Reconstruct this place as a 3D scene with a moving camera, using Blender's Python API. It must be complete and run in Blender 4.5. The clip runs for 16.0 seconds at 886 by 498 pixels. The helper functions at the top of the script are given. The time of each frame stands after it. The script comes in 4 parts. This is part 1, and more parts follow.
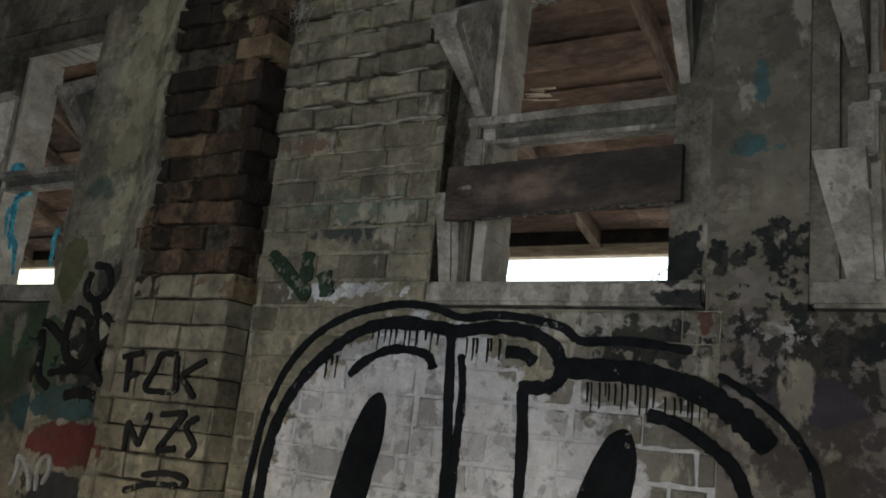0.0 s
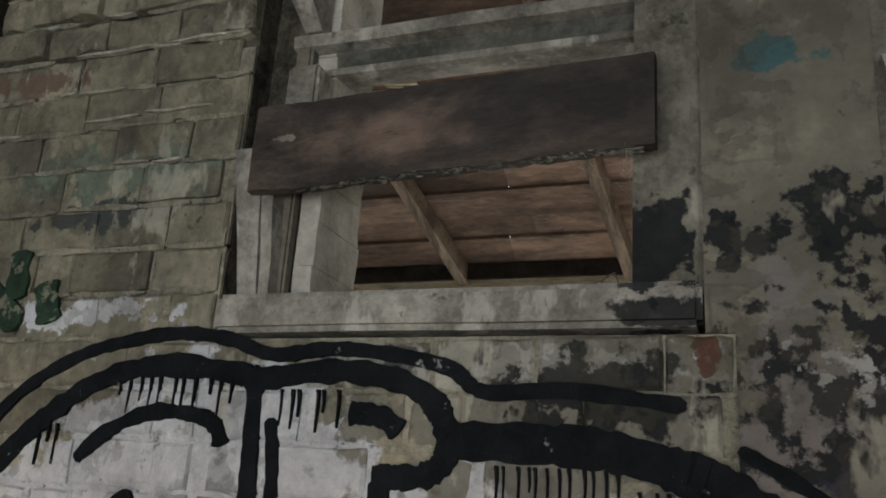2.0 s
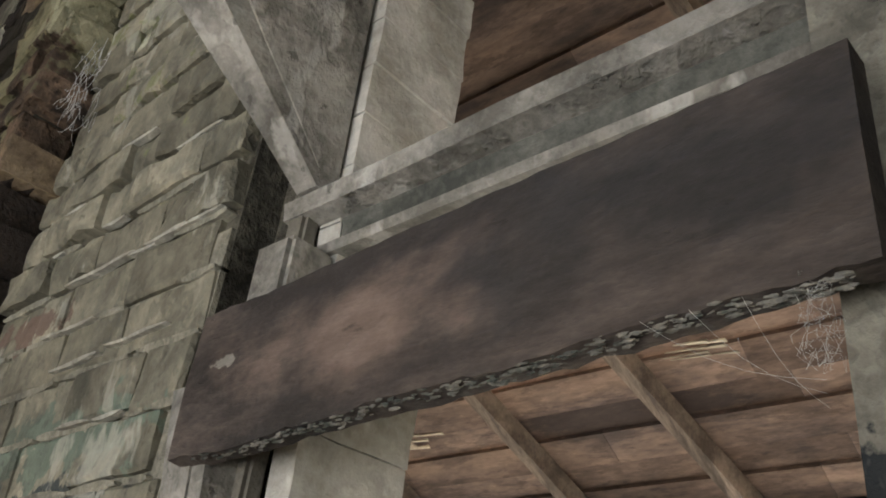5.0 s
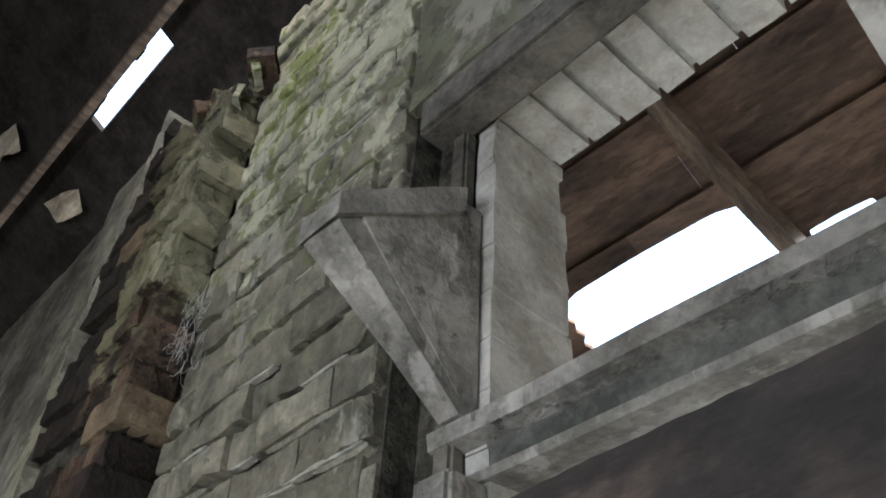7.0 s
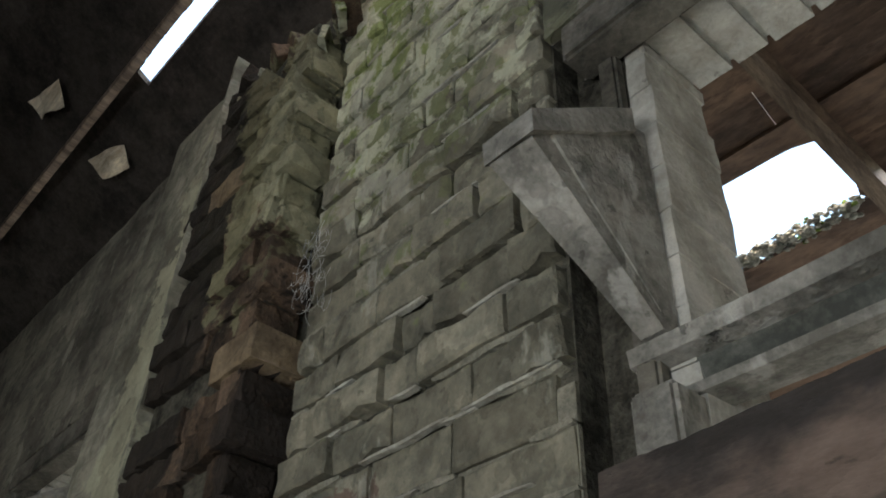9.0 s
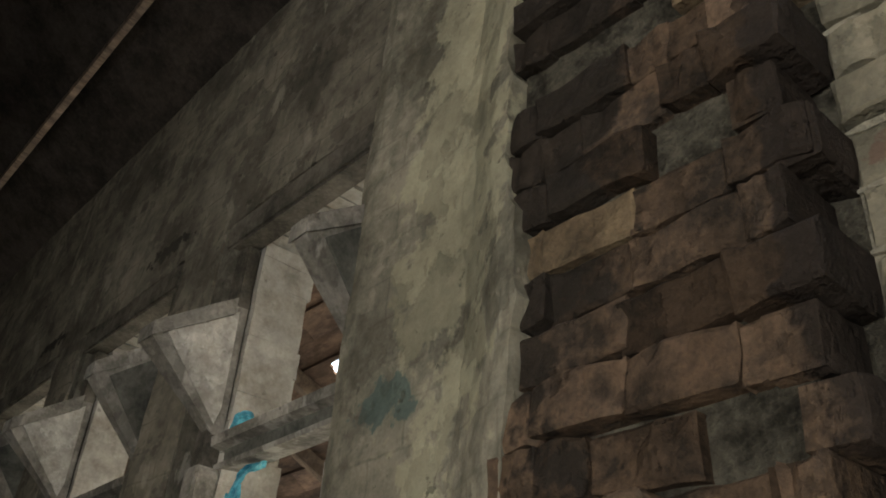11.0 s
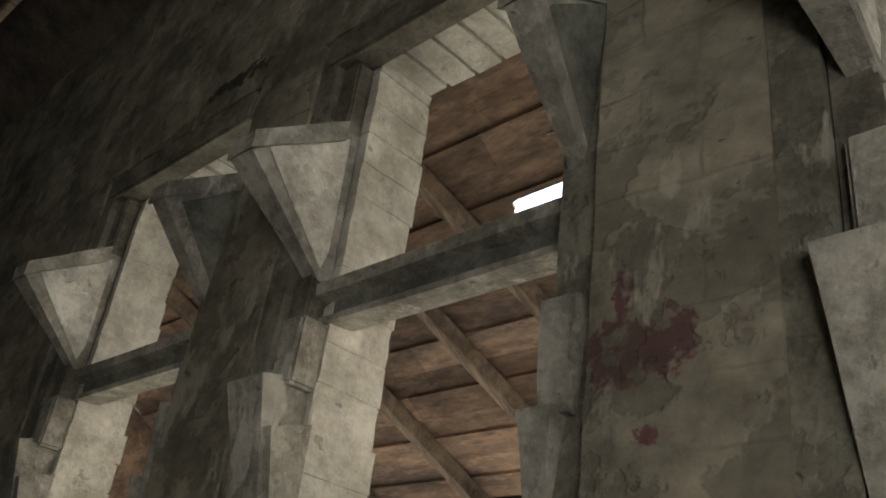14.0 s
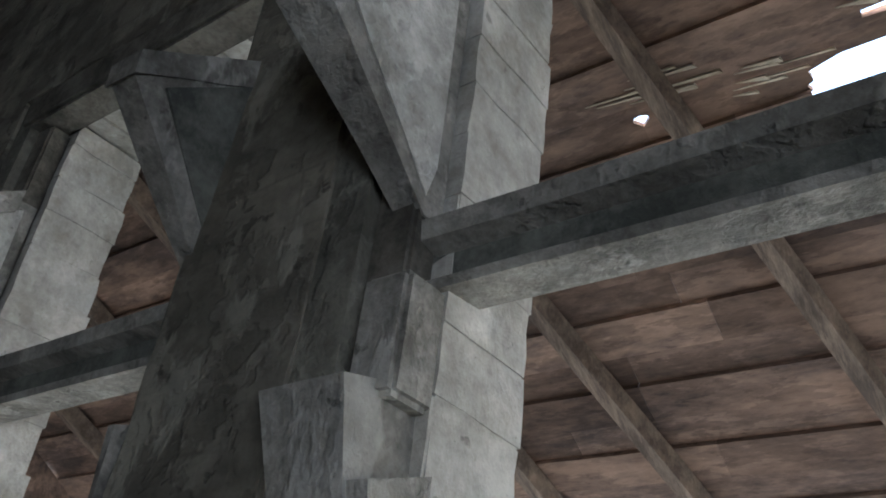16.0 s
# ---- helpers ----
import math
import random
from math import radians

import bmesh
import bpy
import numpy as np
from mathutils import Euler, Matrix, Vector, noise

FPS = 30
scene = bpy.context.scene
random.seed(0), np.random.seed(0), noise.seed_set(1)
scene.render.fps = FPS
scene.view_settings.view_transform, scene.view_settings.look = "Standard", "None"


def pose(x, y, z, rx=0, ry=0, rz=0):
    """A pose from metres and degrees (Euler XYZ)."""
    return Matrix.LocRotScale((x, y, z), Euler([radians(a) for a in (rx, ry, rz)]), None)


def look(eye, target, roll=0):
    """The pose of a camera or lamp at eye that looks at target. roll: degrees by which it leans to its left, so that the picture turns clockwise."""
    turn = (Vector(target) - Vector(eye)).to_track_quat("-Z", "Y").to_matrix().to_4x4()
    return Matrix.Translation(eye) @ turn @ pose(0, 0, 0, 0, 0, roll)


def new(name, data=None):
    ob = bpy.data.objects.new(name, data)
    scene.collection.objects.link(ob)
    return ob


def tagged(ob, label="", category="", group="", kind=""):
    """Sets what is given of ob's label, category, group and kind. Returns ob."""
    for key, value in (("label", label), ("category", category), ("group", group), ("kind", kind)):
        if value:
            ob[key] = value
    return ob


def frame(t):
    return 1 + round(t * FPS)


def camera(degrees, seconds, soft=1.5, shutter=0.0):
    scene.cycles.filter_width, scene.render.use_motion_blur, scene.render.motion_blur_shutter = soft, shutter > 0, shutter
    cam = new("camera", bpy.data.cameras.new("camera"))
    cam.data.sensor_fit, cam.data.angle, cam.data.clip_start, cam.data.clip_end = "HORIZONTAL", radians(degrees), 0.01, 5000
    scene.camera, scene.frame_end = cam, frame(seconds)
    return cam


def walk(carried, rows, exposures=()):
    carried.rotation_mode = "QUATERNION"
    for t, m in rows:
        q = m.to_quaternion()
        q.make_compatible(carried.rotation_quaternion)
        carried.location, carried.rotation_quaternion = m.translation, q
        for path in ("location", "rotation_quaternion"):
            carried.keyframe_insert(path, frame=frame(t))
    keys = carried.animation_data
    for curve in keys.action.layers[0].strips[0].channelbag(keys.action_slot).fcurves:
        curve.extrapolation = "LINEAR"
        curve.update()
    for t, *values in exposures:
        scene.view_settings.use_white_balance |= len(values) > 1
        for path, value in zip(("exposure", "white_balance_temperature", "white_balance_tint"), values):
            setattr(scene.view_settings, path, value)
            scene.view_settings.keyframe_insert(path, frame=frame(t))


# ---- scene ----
cam = camera(53.6, 16.0, soft=1.8)
PATH = [
    (0, (2.071, -3.277, 1.325), (1.053, -1.613, 1.768), 6.1),
    (0.5, (1.827, -2.832, 1.344), (0.833, -1.161, 1.812), 5.9),
    (1, (1.606, -2.55, 1.378), (0.769, -0.797, 1.854), 4.8),
    (1.5, (1.403, -2.282, 1.44), (0.681, -0.494, 1.972), 4.3),
    (2, (1.381, -1.884, 1.507), (0.677, -0.111, 2.108), 4.1),
    (2.5, (1.392, -1.513, 1.589), (0.715, 0.249, 2.249), 2.6),
    (3, (1.271, -1.296, 1.739), (0.589, 0.398, 2.554), 3.0),
    (3.5, (1.221, -1.072, 1.841), (0.522, 0.575, 2.733), 0.1),
    (4, (1.27, -0.74, 1.92), (0.285, 0.755, 2.835), 2.8),
    (4.5, (1.263, -0.589, 1.963), (0.111, 0.696, 2.974), 6.5),
    (5, (1.318, -0.709, 1.97), (0.079, 0.497, 2.976), 7.4),
    (5.2, (1.30, -0.745, 1.972), (-0.02, 0.42, 2.977), 7.4),
    (7.3, (1.222, -0.904, 1.979), (0.099, 0.042, 3.337), 3.3),
    (7.5, (1.196, -0.896, 1.969), (0.071, 0.048, 3.327), 2.9),
    (8, (1.156, -0.906, 1.971), (0.024, 0.046, 3.318), 2.5),
    (8.5, (1.094, -0.998, 1.967), (-0.063, -0.02, 3.273), 2.4),
    (9, (0.942, -1.139, 1.914), (-0.234, -0.136, 3.183), 2.3),
    (9.5, (0.768, -1.294, 1.856), (-0.455, -0.213, 3.011), 1.8),
    (10, (0.38, -1.38, 1.74), (-0.837, -0.248, 2.853), 1.4),
    (10.2, (0.211, -1.35, 1.737), (-1.067, -0.258, 2.821), 2.3),
    (12.3, (-1.715, -1.388, 1.727), (-3.013, -0.305, 2.795), 7.7),
    (12.5, (-1.89, -1.368, 1.727), (-3.169, -0.277, 2.811), 7.8),
    (13, (-2.288, -1.395, 1.756), (-3.554, -0.295, 2.845), 8.9),
    (13.5, (-2.698, -1.418, 1.732), (-3.955, -0.318, 2.831), 9.2),
    (14, (-3.184, -1.314, 1.715), (-4.476, -0.121, 2.668), 8.2),
    (14.5, (-3.596, -1.269, 1.652), (-4.888, -0.032, 2.547), 8.4),
    (15, (-3.897, -1.382, 1.71), (-5.185, -0.134, 2.596), 8.5),
    (15.5, (-4.188, -1.167, 1.837), (-5.396, 0.109, 2.791), 8.4),
    (16, (-4.353, -0.864, 2.027), (-5.464, 0.43, 3.071), 7.8),
]
walk(cam, [(t, look(eye, target, roll)) for t, eye, target, roll in PATH],
     exposures=[(0, 2.0, 6200, 11), (1.5, 2.35, 6250, 11), (2.0, 2.5, 6350, 11), (2.5, 3.0, 6300, 12), (3.5, 2.65, 5800, 20), (4.0, 1.85, 7200, 12), (4.5, 3.1, 6700, 12), (5, 3.45, 6450, 14),
                (7.5, 3.2, 5750, 12), (8.5, 3.0, 5900, 10), (9, 2.75, 6100, 9), (10, 2.75, 7900, 6), (12.5, 3.5, 5350, 26), (13, 3.15, 5500, 22), (13.5, 3.0, 6200, 14), (14, 3.35, 7000, 11), (14.5, 3.4, 7000, 11), (15, 3.75, 6200, 11), (15.5, 3.85, 5450, 12), (16, 3.3, 5450, 13)])

# ---- light ----
world = bpy.data.worlds.new("overcast_sky")
scene.world = world
world.use_nodes = True
wn = world.node_tree.nodes
sky = wn.new("ShaderNodeTexSky")
sky.sky_type = "NISHITA"
sky.sun_disc = False
sky.sun_elevation = radians(40)
sky.sun_rotation = radians(150)
sky.air_density = 2.0
sky.dust_density = 5.0
world.node_tree.links.new(sky.outputs[0], wn["Background"].inputs[0])
wn["Background"].inputs[1].default_value = 0.15
sun = new("sun", bpy.data.lights.new("sun", "SUN"))
sun.data.energy, sun.data.angle, sun.data.color = 1.4, radians(20), (1.0, 0.96, 0.9)
sun.matrix_world = look((0, 0, 20), (-6.0, -10.0, 8.0))


def window_light(name, x, y, z, w, h, target, power):
    """Sky light standing in a wall opening."""
    lamp = new(name, bpy.data.lights.new(name, "AREA"))
    lamp.data.shape, lamp.data.size, lamp.data.size_y = "RECTANGLE", w, h
    lamp.data.energy, lamp.data.color = power, (0.92, 0.97, 1.0)
    lamp.matrix_world = look((x, y, z), target)


window_light("sky_in_gate", 0.4, -5.1, 1.05, 2.4, 1.95, (0.2, 0, 1.3), 15.5)
window_light("sky_in_gate", 3.3, -5.1, 1.05, 2.0, 1.95, (0.5, 0, 1.3), 11)


# ---- materials ----
def mat(name, base, dark=None, rough=0.85, scale=6.0, fine=60.0, bump=0.25, metal=0.0, island=0.0, stretch=(1, 1, 1), patches=(), ghost=0.0, soil=0.4, grit=1.0, flakes=0.0, pits=0.0, scuff=None):
    """A weathered surface: two tones mixed at two scales, with fine relief."""
    m = bpy.data.materials.new(name)
    m.use_nodes = True
    n, l = m.node_tree.nodes, m.node_tree.links
    b = n["Principled BSDF"]
    b.inputs["Roughness"].default_value, b.inputs["Metallic"].default_value = rough, metal
    dark = dark or tuple(c * 0.55 for c in base)
    geo = n.new("ShaderNodeNewGeometry")
    mp = n.new("ShaderNodeMapping")
    mp.inputs["Scale"].default_value = stretch
    l.new(geo.outputs["Position"], mp.inputs[0])
    big, small = n.new("ShaderNodeTexNoise"), n.new("ShaderNodeTexNoise")
    for t, sc, det in ((big, scale, 6.0), (small, fine, 4.0)):
        t.inputs["Scale"].default_value, t.inputs["Detail"].default_value = sc, det
        t.inputs["Roughness"].default_value = 0.65
        l.new(mp.outputs[0], t.inputs["Vector"])
    ramp = n.new("ShaderNodeValToRGB")
    ramp.color_ramp.elements[0].position, ramp.color_ramp.elements[1].position = 0.36, 0.62
    ramp.color_ramp.elements[0].color, ramp.color_ramp.elements[1].color = (*dark, 1), (*base, 1)
    add = n.new("ShaderNodeMath")
    add.operation = "MULTIPLY_ADD"
    l.new(small.outputs[0], add.inputs[0])
    add.inputs[1].default_value = 0.35
    l.new(big.outputs[0], add.inputs[2])
    sub = n.new("ShaderNodeMath")
    sub.operation = "SUBTRACT"
    l.new(add.outputs[0], sub.inputs[0])
    sub.inputs[1].default_value = 0.175
    l.new(sub.outputs[0], ramp.inputs[0])
    colour = ramp.outputs[0]
    if island:
        info, hsv, rr = n.new("ShaderNodeObjectInfo"), n.new("ShaderNodeHueSaturation"), n.new("ShaderNodeMapRange")
        rr.inputs["To Min"].default_value, rr.inputs["To Max"].default_value = 1 - island, 1 + island
        l.new(info.outputs["Random"], rr.inputs["Value"])
        l.new(rr.outputs[0], hsv.inputs["Value"])
        l.new(colour, hsv.inputs["Color"])
        colour = hsv.outputs[0]
    if ghost:
        sx, cx_ = n.new("ShaderNodeSeparateXYZ"), n.new("ShaderNodeCombineXYZ")
        l.new(geo.outputs["Position"], sx.inputs[0])
        l.new(sx.outputs[0], cx_.inputs[0])
        l.new(sx.outputs[2], cx_.inputs[1])
        warp = n.new("ShaderNodeMix")
        warp.data_type = "VECTOR"
        warp.inputs[0].default_value = 0.055
        l.new(cx_.outputs[0], warp.inputs[4])
        l.new(big.outputs[1], warp.inputs[5])
        br = n.new("ShaderNodeTexBrick")
        br.inputs["Scale"].default_value, br.inputs["Mortar Size"].default_value, br.inputs["Mortar Smooth"].default_value = 1.0, 0.006, 0.8
        br.inputs["Brick Width"].default_value, br.inputs["Row Height"].default_value = 0.27, 0.13
        l.new(warp.outputs[1], br.inputs["Vector"])
        line = n.new("ShaderNodeMath")
        line.operation = "MULTIPLY"
        l.new(br.outputs["Fac"], line.inputs[0])
        thin = n.new("ShaderNodeMapRange")
        thin.inputs["From Min"].default_value, thin.inputs["From Max"].default_value, thin.inputs["To Max"].default_value = 0.42, 0.60, ghost
        l.new(big.outputs[0], thin.inputs["Value"])
        l.new(thin.outputs[0], line.inputs[1])
        gm = n.new("ShaderNodeMix")
        gm.data_type = "RGBA"
        l.new(line.outputs[0], gm.inputs[0])
        l.new(colour, gm.inputs[6])
        gm.inputs[7].default_value = (*(c * 0.5 for c in dark), 1)
        colour = gm.outputs[2]
    if patches:
        xyz = n.new("ShaderNodeSeparateXYZ")
        l.new(geo.outputs["Position"], xyz.inputs[0])

        def calc(op, a, c):
            q = n.new("ShaderNodeMath")
            q.operation = op
            for k, v in enumerate((a, c)):
                if isinstance(v, (int, float)):
                    q.inputs[k].default_value = v
                else:
                    l.new(v, q.inputs[k])
            return q.outputs[0]
        flake = {}
        for cx, cz, rx, rz, paint, gain, limit, nscale in patches:
            if nscale not in flake:
                t = n.new("ShaderNodeTexNoise")
                t.inputs["Scale"].default_value, t.inputs["Detail"].default_value, t.inputs["Roughness"].default_value = nscale, 5.0, 0.6
                l.new(geo.outputs["Position"], t.inputs["Vector"])
                flake[nscale] = t.outputs[0]
            dx = calc("DIVIDE", calc("SUBTRACT", xyz.outputs[0], cx), rx)
            dz = calc("DIVIDE", calc("SUBTRACT", xyz.outputs[2], cz), rz)
            d = calc("SQRT", calc("ADD", calc("MULTIPLY", dx, dx), calc("MULTIPLY", dz, dz)), 0)
            v = calc("ADD", flake[nscale], calc("MULTIPLY", calc("SUBTRACT", 1.0, d), gain))
            step = n.new("ShaderNodeMapRange")
            step.inputs["From Min"].default_value, step.inputs["From Max"].default_value = limit, limit + (0.05 if nscale > 4 else 0.22)
            l.new(v, step.inputs["Value"])
            mix = n.new("ShaderNodeMix")
            mix.data_type = "RGBA"
            l.new(calc("MULTIPLY", step.outputs[0], 0.93), mix.inputs[0])
            l.new(colour, mix.inputs[6])
            mix.inputs[7].default_value = (*paint, 1)
            colour = mix.outputs[2]
    relief = []
    for sc, lo, hi, amount, paint, squash in ((3.1, 0.53, 0.55, flakes, None, 1.0), (7.3, 0.56, 0.585, flakes * 0.8, None, 0.7), (15.0, 0.655, 0.69, pits, None, 1.0), (5.2, 0.60, 0.64, 0.6 if scuff else 0.0, scuff, 0.45)):
        if not amount:
            continue
        t, lay_map, edge = n.new("ShaderNodeTexNoise"), n.new("ShaderNodeMapping"), n.new("ShaderNodeMapRange")
        lay_map.inputs["Scale"].default_value, lay_map.inputs["Location"].default_value = (1, 1, squash), (sc * 3.7, 1.3, sc)
        l.new(mp.outputs[0], lay_map.inputs[0])
        l.new(lay_map.outputs[0], t.inputs["Vector"])
        t.inputs["Scale"].default_value, t.inputs["Detail"].default_value, t.inputs["Roughness"].default_value = sc, 5.0, 0.62
        edge.inputs["From Min"].default_value, edge.inputs["From Max"].default_value, edge.inputs["To Max"].default_value = lo, hi, amount
        l.new(t.outputs[0], edge.inputs["Value"])
        layer = n.new("ShaderNodeMix")
        layer.data_type = "RGBA"
        l.new(edge.outputs[0], layer.inputs[0])
        l.new(colour, layer.inputs[6])
        layer.inputs[7].default_value = (*(paint or tuple(c * 0.5 for c in dark)), 1)
        colour = layer.outputs[2]
        relief.append((edge.outputs[0], -0.5 if not paint else 0.25))
    stain, grain, mid = n.new("ShaderNodeTexNoise"), n.new("ShaderNodeTexNoise"), n.new("ShaderNodeTexNoise")
    for t, sc, det, lo, hi in ((stain, 1.1, 6.0, 1 - soil, 1 + soil * 0.5), (mid, 18.0, 4.0, 1 - 0.2 * grit, 1 + 0.2 * grit), (grain, 120.0, 2.0, 1 - 0.07 * grit, 1 + 0.07 * grit)):
        t.inputs["Scale"].default_value, t.inputs["Detail"].default_value, t.inputs["Roughness"].default_value = sc, det, 0.7
        l.new(mp.outputs[0], t.inputs["Vector"])
        ran = n.new("ShaderNodeMapRange")
        ran.inputs["From Min"].default_value, ran.inputs["From Max"].default_value = 0.32, 0.68
        ran.inputs["To Min"].default_value, ran.inputs["To Max"].default_value = lo, hi
        l.new(t.outputs[0], ran.inputs["Value"])
        times = n.new("ShaderNodeVectorMath")
        times.operation = "SCALE"
        l.new(colour, times.inputs[0])
        l.new(ran.outputs[0], times.inputs["Scale"])
        colour = times.outputs[0]
    l.new(colour, b.inputs["Base Color"])
    b.inputs["Specular IOR Level"].default_value = 0.1
    high, high2 = n.new("ShaderNodeMath"), n.new("ShaderNodeMath")
    high.operation = high2.operation = "MULTIPLY_ADD"
    high.inputs[1].default_value, high2.inputs[1].default_value = 0.35 * grit, 0.07 * grit
    l.new(mid.outputs[0], high.inputs[0])
    l.new(sub.outputs[0], high.inputs[2])
    l.new(grain.outputs[0], high2.inputs[0])
    l.new(high.outputs[0], high2.inputs[2])
    height = high2.outputs[0]
    for socket, gain in relief:
        deep = n.new("ShaderNodeMath")
        deep.operation = "MULTIPLY_ADD"
        deep.inputs[1].default_value = gain
        l.new(socket, deep.inputs[0])
        l.new(height, deep.inputs[2])
        height = deep.outputs[0]
    bp = n.new("ShaderNodeBump")
    bp.inputs["Strength"].default_value, bp.inputs["Distance"].default_value = bump, 0.03
    l.new(height, bp.inputs["Height"])
    l.new(bp.outputs[0], b.inputs["Normal"])
    return m


BLACKP, WHITEP, TEALP, GREENP, REDP, PURPLE = (0.010, 0.012, 0.014), (0.50, 0.51, 0.53), (0.045, 0.095, 0.10), (0.05, 0.085, 0.05), (0.12, 0.03, 0.03), (0.035, 0.032, 0.055)
ON_BRICK = (
(0.0, 0.95, 0.86, 0.98, WHITEP, 1.6, 0.56, 7.0), (0.80, 0.90, 0.68, 0.84, WHITEP, 1.6, 0.56, 7.0), (0.3, 1.0, 1.2, 0.9, (0.30, 0.305, 0.31), 0.1, 0.62, 13.0), (1.0, 1.89, 0.25, 0.06, WHITEP, 0.35, 0.62, 22.0),
    (0.95, 1.75, 0.55, 0.26, (0.17, 0.16, 0.13), 0.35, 0.50, 6.0), (1.2, 1.45, 0.22, 0.5, (0.16, 0.15, 0.125), 0.4, 0.52, 6.0), (0.75, 1.86, 0.5, 0.07, (0.30, 0.29, 0.26), 0.3, 0.58, 14.0), (1.0, 1.80, 0.34, 0.12, BLACKP, 0.3, 0.58, 12.0), (0.55, 1.88, 0.35, 0.05, (0.06, 0.06, 0.06), 0.4, 0.6, 8.0), (1.24, 1.90, 0.035, 0.06, (0.085, 0.042, 0.03), 0.5, 0.56, 14.0),
    (-0.80, 2.77, 0.2, 0.06, (0.15, 0.105, 0.08), 0.3, 0.56, 14.0), (-0.45, 2.43, 0.50, 0.09, (0.14, 0.17, 0.13), 0.25, 0.55, 11.0), (-0.40, 2.30, 0.34, 0.06, (0.05, 0.06, 0.06), 0.3, 0.56, 15.0),
    # First patch here: light on the upper bricks, painted in as a pale tone.
    (-0.55, 4.7, 0.75, 1.0, (0.43, 0.42, 0.30), 0.5, 0.52, 6.0), (-0.5, 3.9, 0.7, 0.9, (0.17, 0.175, 0.09), 0.2, 0.66, 9.0), (-0.75, 4.7, 0.4, 0.8, (0.20, 0.23, 0.08), 0.2, 0.60, 8.0), (-0.5, 2.0, 0.55, 0.07, WHITEP, 0.3, 0.63, 15.0))
ON_PLASTER = (
    # First patch here: weaker light on the right wall, painted in darker.
    (1.65, 3.1, 0.75, 1.5, (0.115, 0.108, 0.085), 0.5, 0.50, 4.0), (-0.2, 4.4, 1.2, 0.9, (0.13, 0.13, 0.08), 0.3, 0.55, 5.0),
    (1.62, 1.55, 0.55, 0.45, (0.15, 0.135, 0.125), 0.3, 0.52, 6.0), (1.62, 1.80, 0.50, 0.28, BLACKP, 0.25, 0.585, 13.0), (1.62, 1.45, 0.45, 0.3, (0.06, 0.05, 0.05), 0.2, 0.60, 7.0), (1.55, 2.16, 0.38, 0.14, BLACKP, 0.25, 0.60, 11.0),
    (1.29, 2.13, 0.06, 0.08, BLACKP, 0.3, 0.54, 17.0), (1.62, 1.62, 0.20, 0.12, PURPLE, 0.6, 0.6, 5.0), (1.40, 2.57, 0.12, 0.05, TEALP, 0.3, 0.56, 12.0), (1.42, 2.82, 0.05, 0.12, TEALP, 0.5, 0.6, 9.0),
    (1.55, 1.86, 0.3, 0.12, (0.3, 0.29, 0.27), 0.2, 0.66, 19.0), (-4.42, 4.0, 0.30, 0.06, (0.045, 0.04, 0.033), 0.3, 0.56, 17.0), (-6.0, 3.98, 0.30, 0.05, (0.045, 0.04, 0.033), 0.3, 0.57, 17.0), (-2.85, 1.6, 0.35, 0.5, GREENP, 0.5, 0.55, 4.0), (-2.3, 2.2, 0.3, 0.28, (0.12, 0.13, 0.06), 0.4, 0.5, 4.0), (-2.45, 1.27, 0.4, 0.14, TEALP, 0.6, 0.55, 5.0),
    (-2.15, 1.10, 0.5, 0.15, REDP, 0.7, 0.55, 5.0), (-2.35, 1.62, 0.5, 0.25, BLACKP, 0.3, 0.6, 8.0), (-7.6, 2.36, 0.55, 0.24, (0.03, 0.04, 0.04), 0.25, 0.60, 12.0),
    (-4.06, 2.50, 0.03, 0.10, (0.11, 0.05, 0.055), 0.4, 0.56, 21.0), (-4.02, 2.38, 0.16, 0.08, (0.11, 0.05, 0.055), 0.3, 0.57, 21.0), (-4.0, 2.2, 0.03, 0.05, (0.09, 0.042, 0.042), 0.2, 0.60, 21.0), (-2.0, 3.5, 0.30, 1.7, (0.34, 0.32, 0.22), 0.5, 0.50, 7.0), (-2.3, 2.6, 0.2, 0.12, (0.11, 0.14, 0.12), 0.2, 0.58, 9.0))
BRICK = mat("pale_brick", (0.27, 0.245, 0.178), (0.13, 0.122, 0.092), 0.9, 4, 26, 0.5, island=0.34, patches=ON_BRICK, flakes=0.35, pits=0.5, scuff=(0.40, 0.385, 0.31), grit=0.7)
# Last patch: light on the pier's upper right bricks, painted in pale.
RED = mat("red_brick", (0.125, 0.084, 0.055), (0.034, 0.027, 0.021), 0.9, 5, 45, 0.7, island=0.55, flakes=0.35, pits=0.5, patches=((-1.3, 4.3, 0.5, 1.0, (0.17, 0.155, 0.09), 0.4, 0.60, 8.0), (-1.02, 2.75, 0.12, 0.8, (0.03, 0.024, 0.02), 0.5, 0.60, 5.0), (-1.6, 3.8, 0.22, 1.5, (0.026, 0.022, 0.018), 0.45, 0.50, 5.0), (-1.1, 4.3, 0.16, 0.6, (0.25, 0.235, 0.15), 0.5, 0.52, 7.0)))
YELLOW = mat("ochre_brick", (0.21, 0.155, 0.095), (0.10, 0.075, 0.05), 0.9, 6, 45, 0.8, island=0.3)
# Darker than the joint filling: shade of open joints put into the colour.
MORTAR = mat("shaded_lime_mortar", (0.10, 0.092, 0.07), (0.03, 0.027, 0.021), 0.95, 9, 70, 0.8)
PLASTER = mat("old_plaster", (0.25, 0.226, 0.175), (0.115, 0.105, 0.083), 0.92, 2.6, 14, 0.45, patches=ON_PLASTER, ghost=0.45, stretch=(0.8, 1, 1), flakes=0.42, pits=0.7, scuff=(0.31, 0.29, 0.23), grit=0.5)
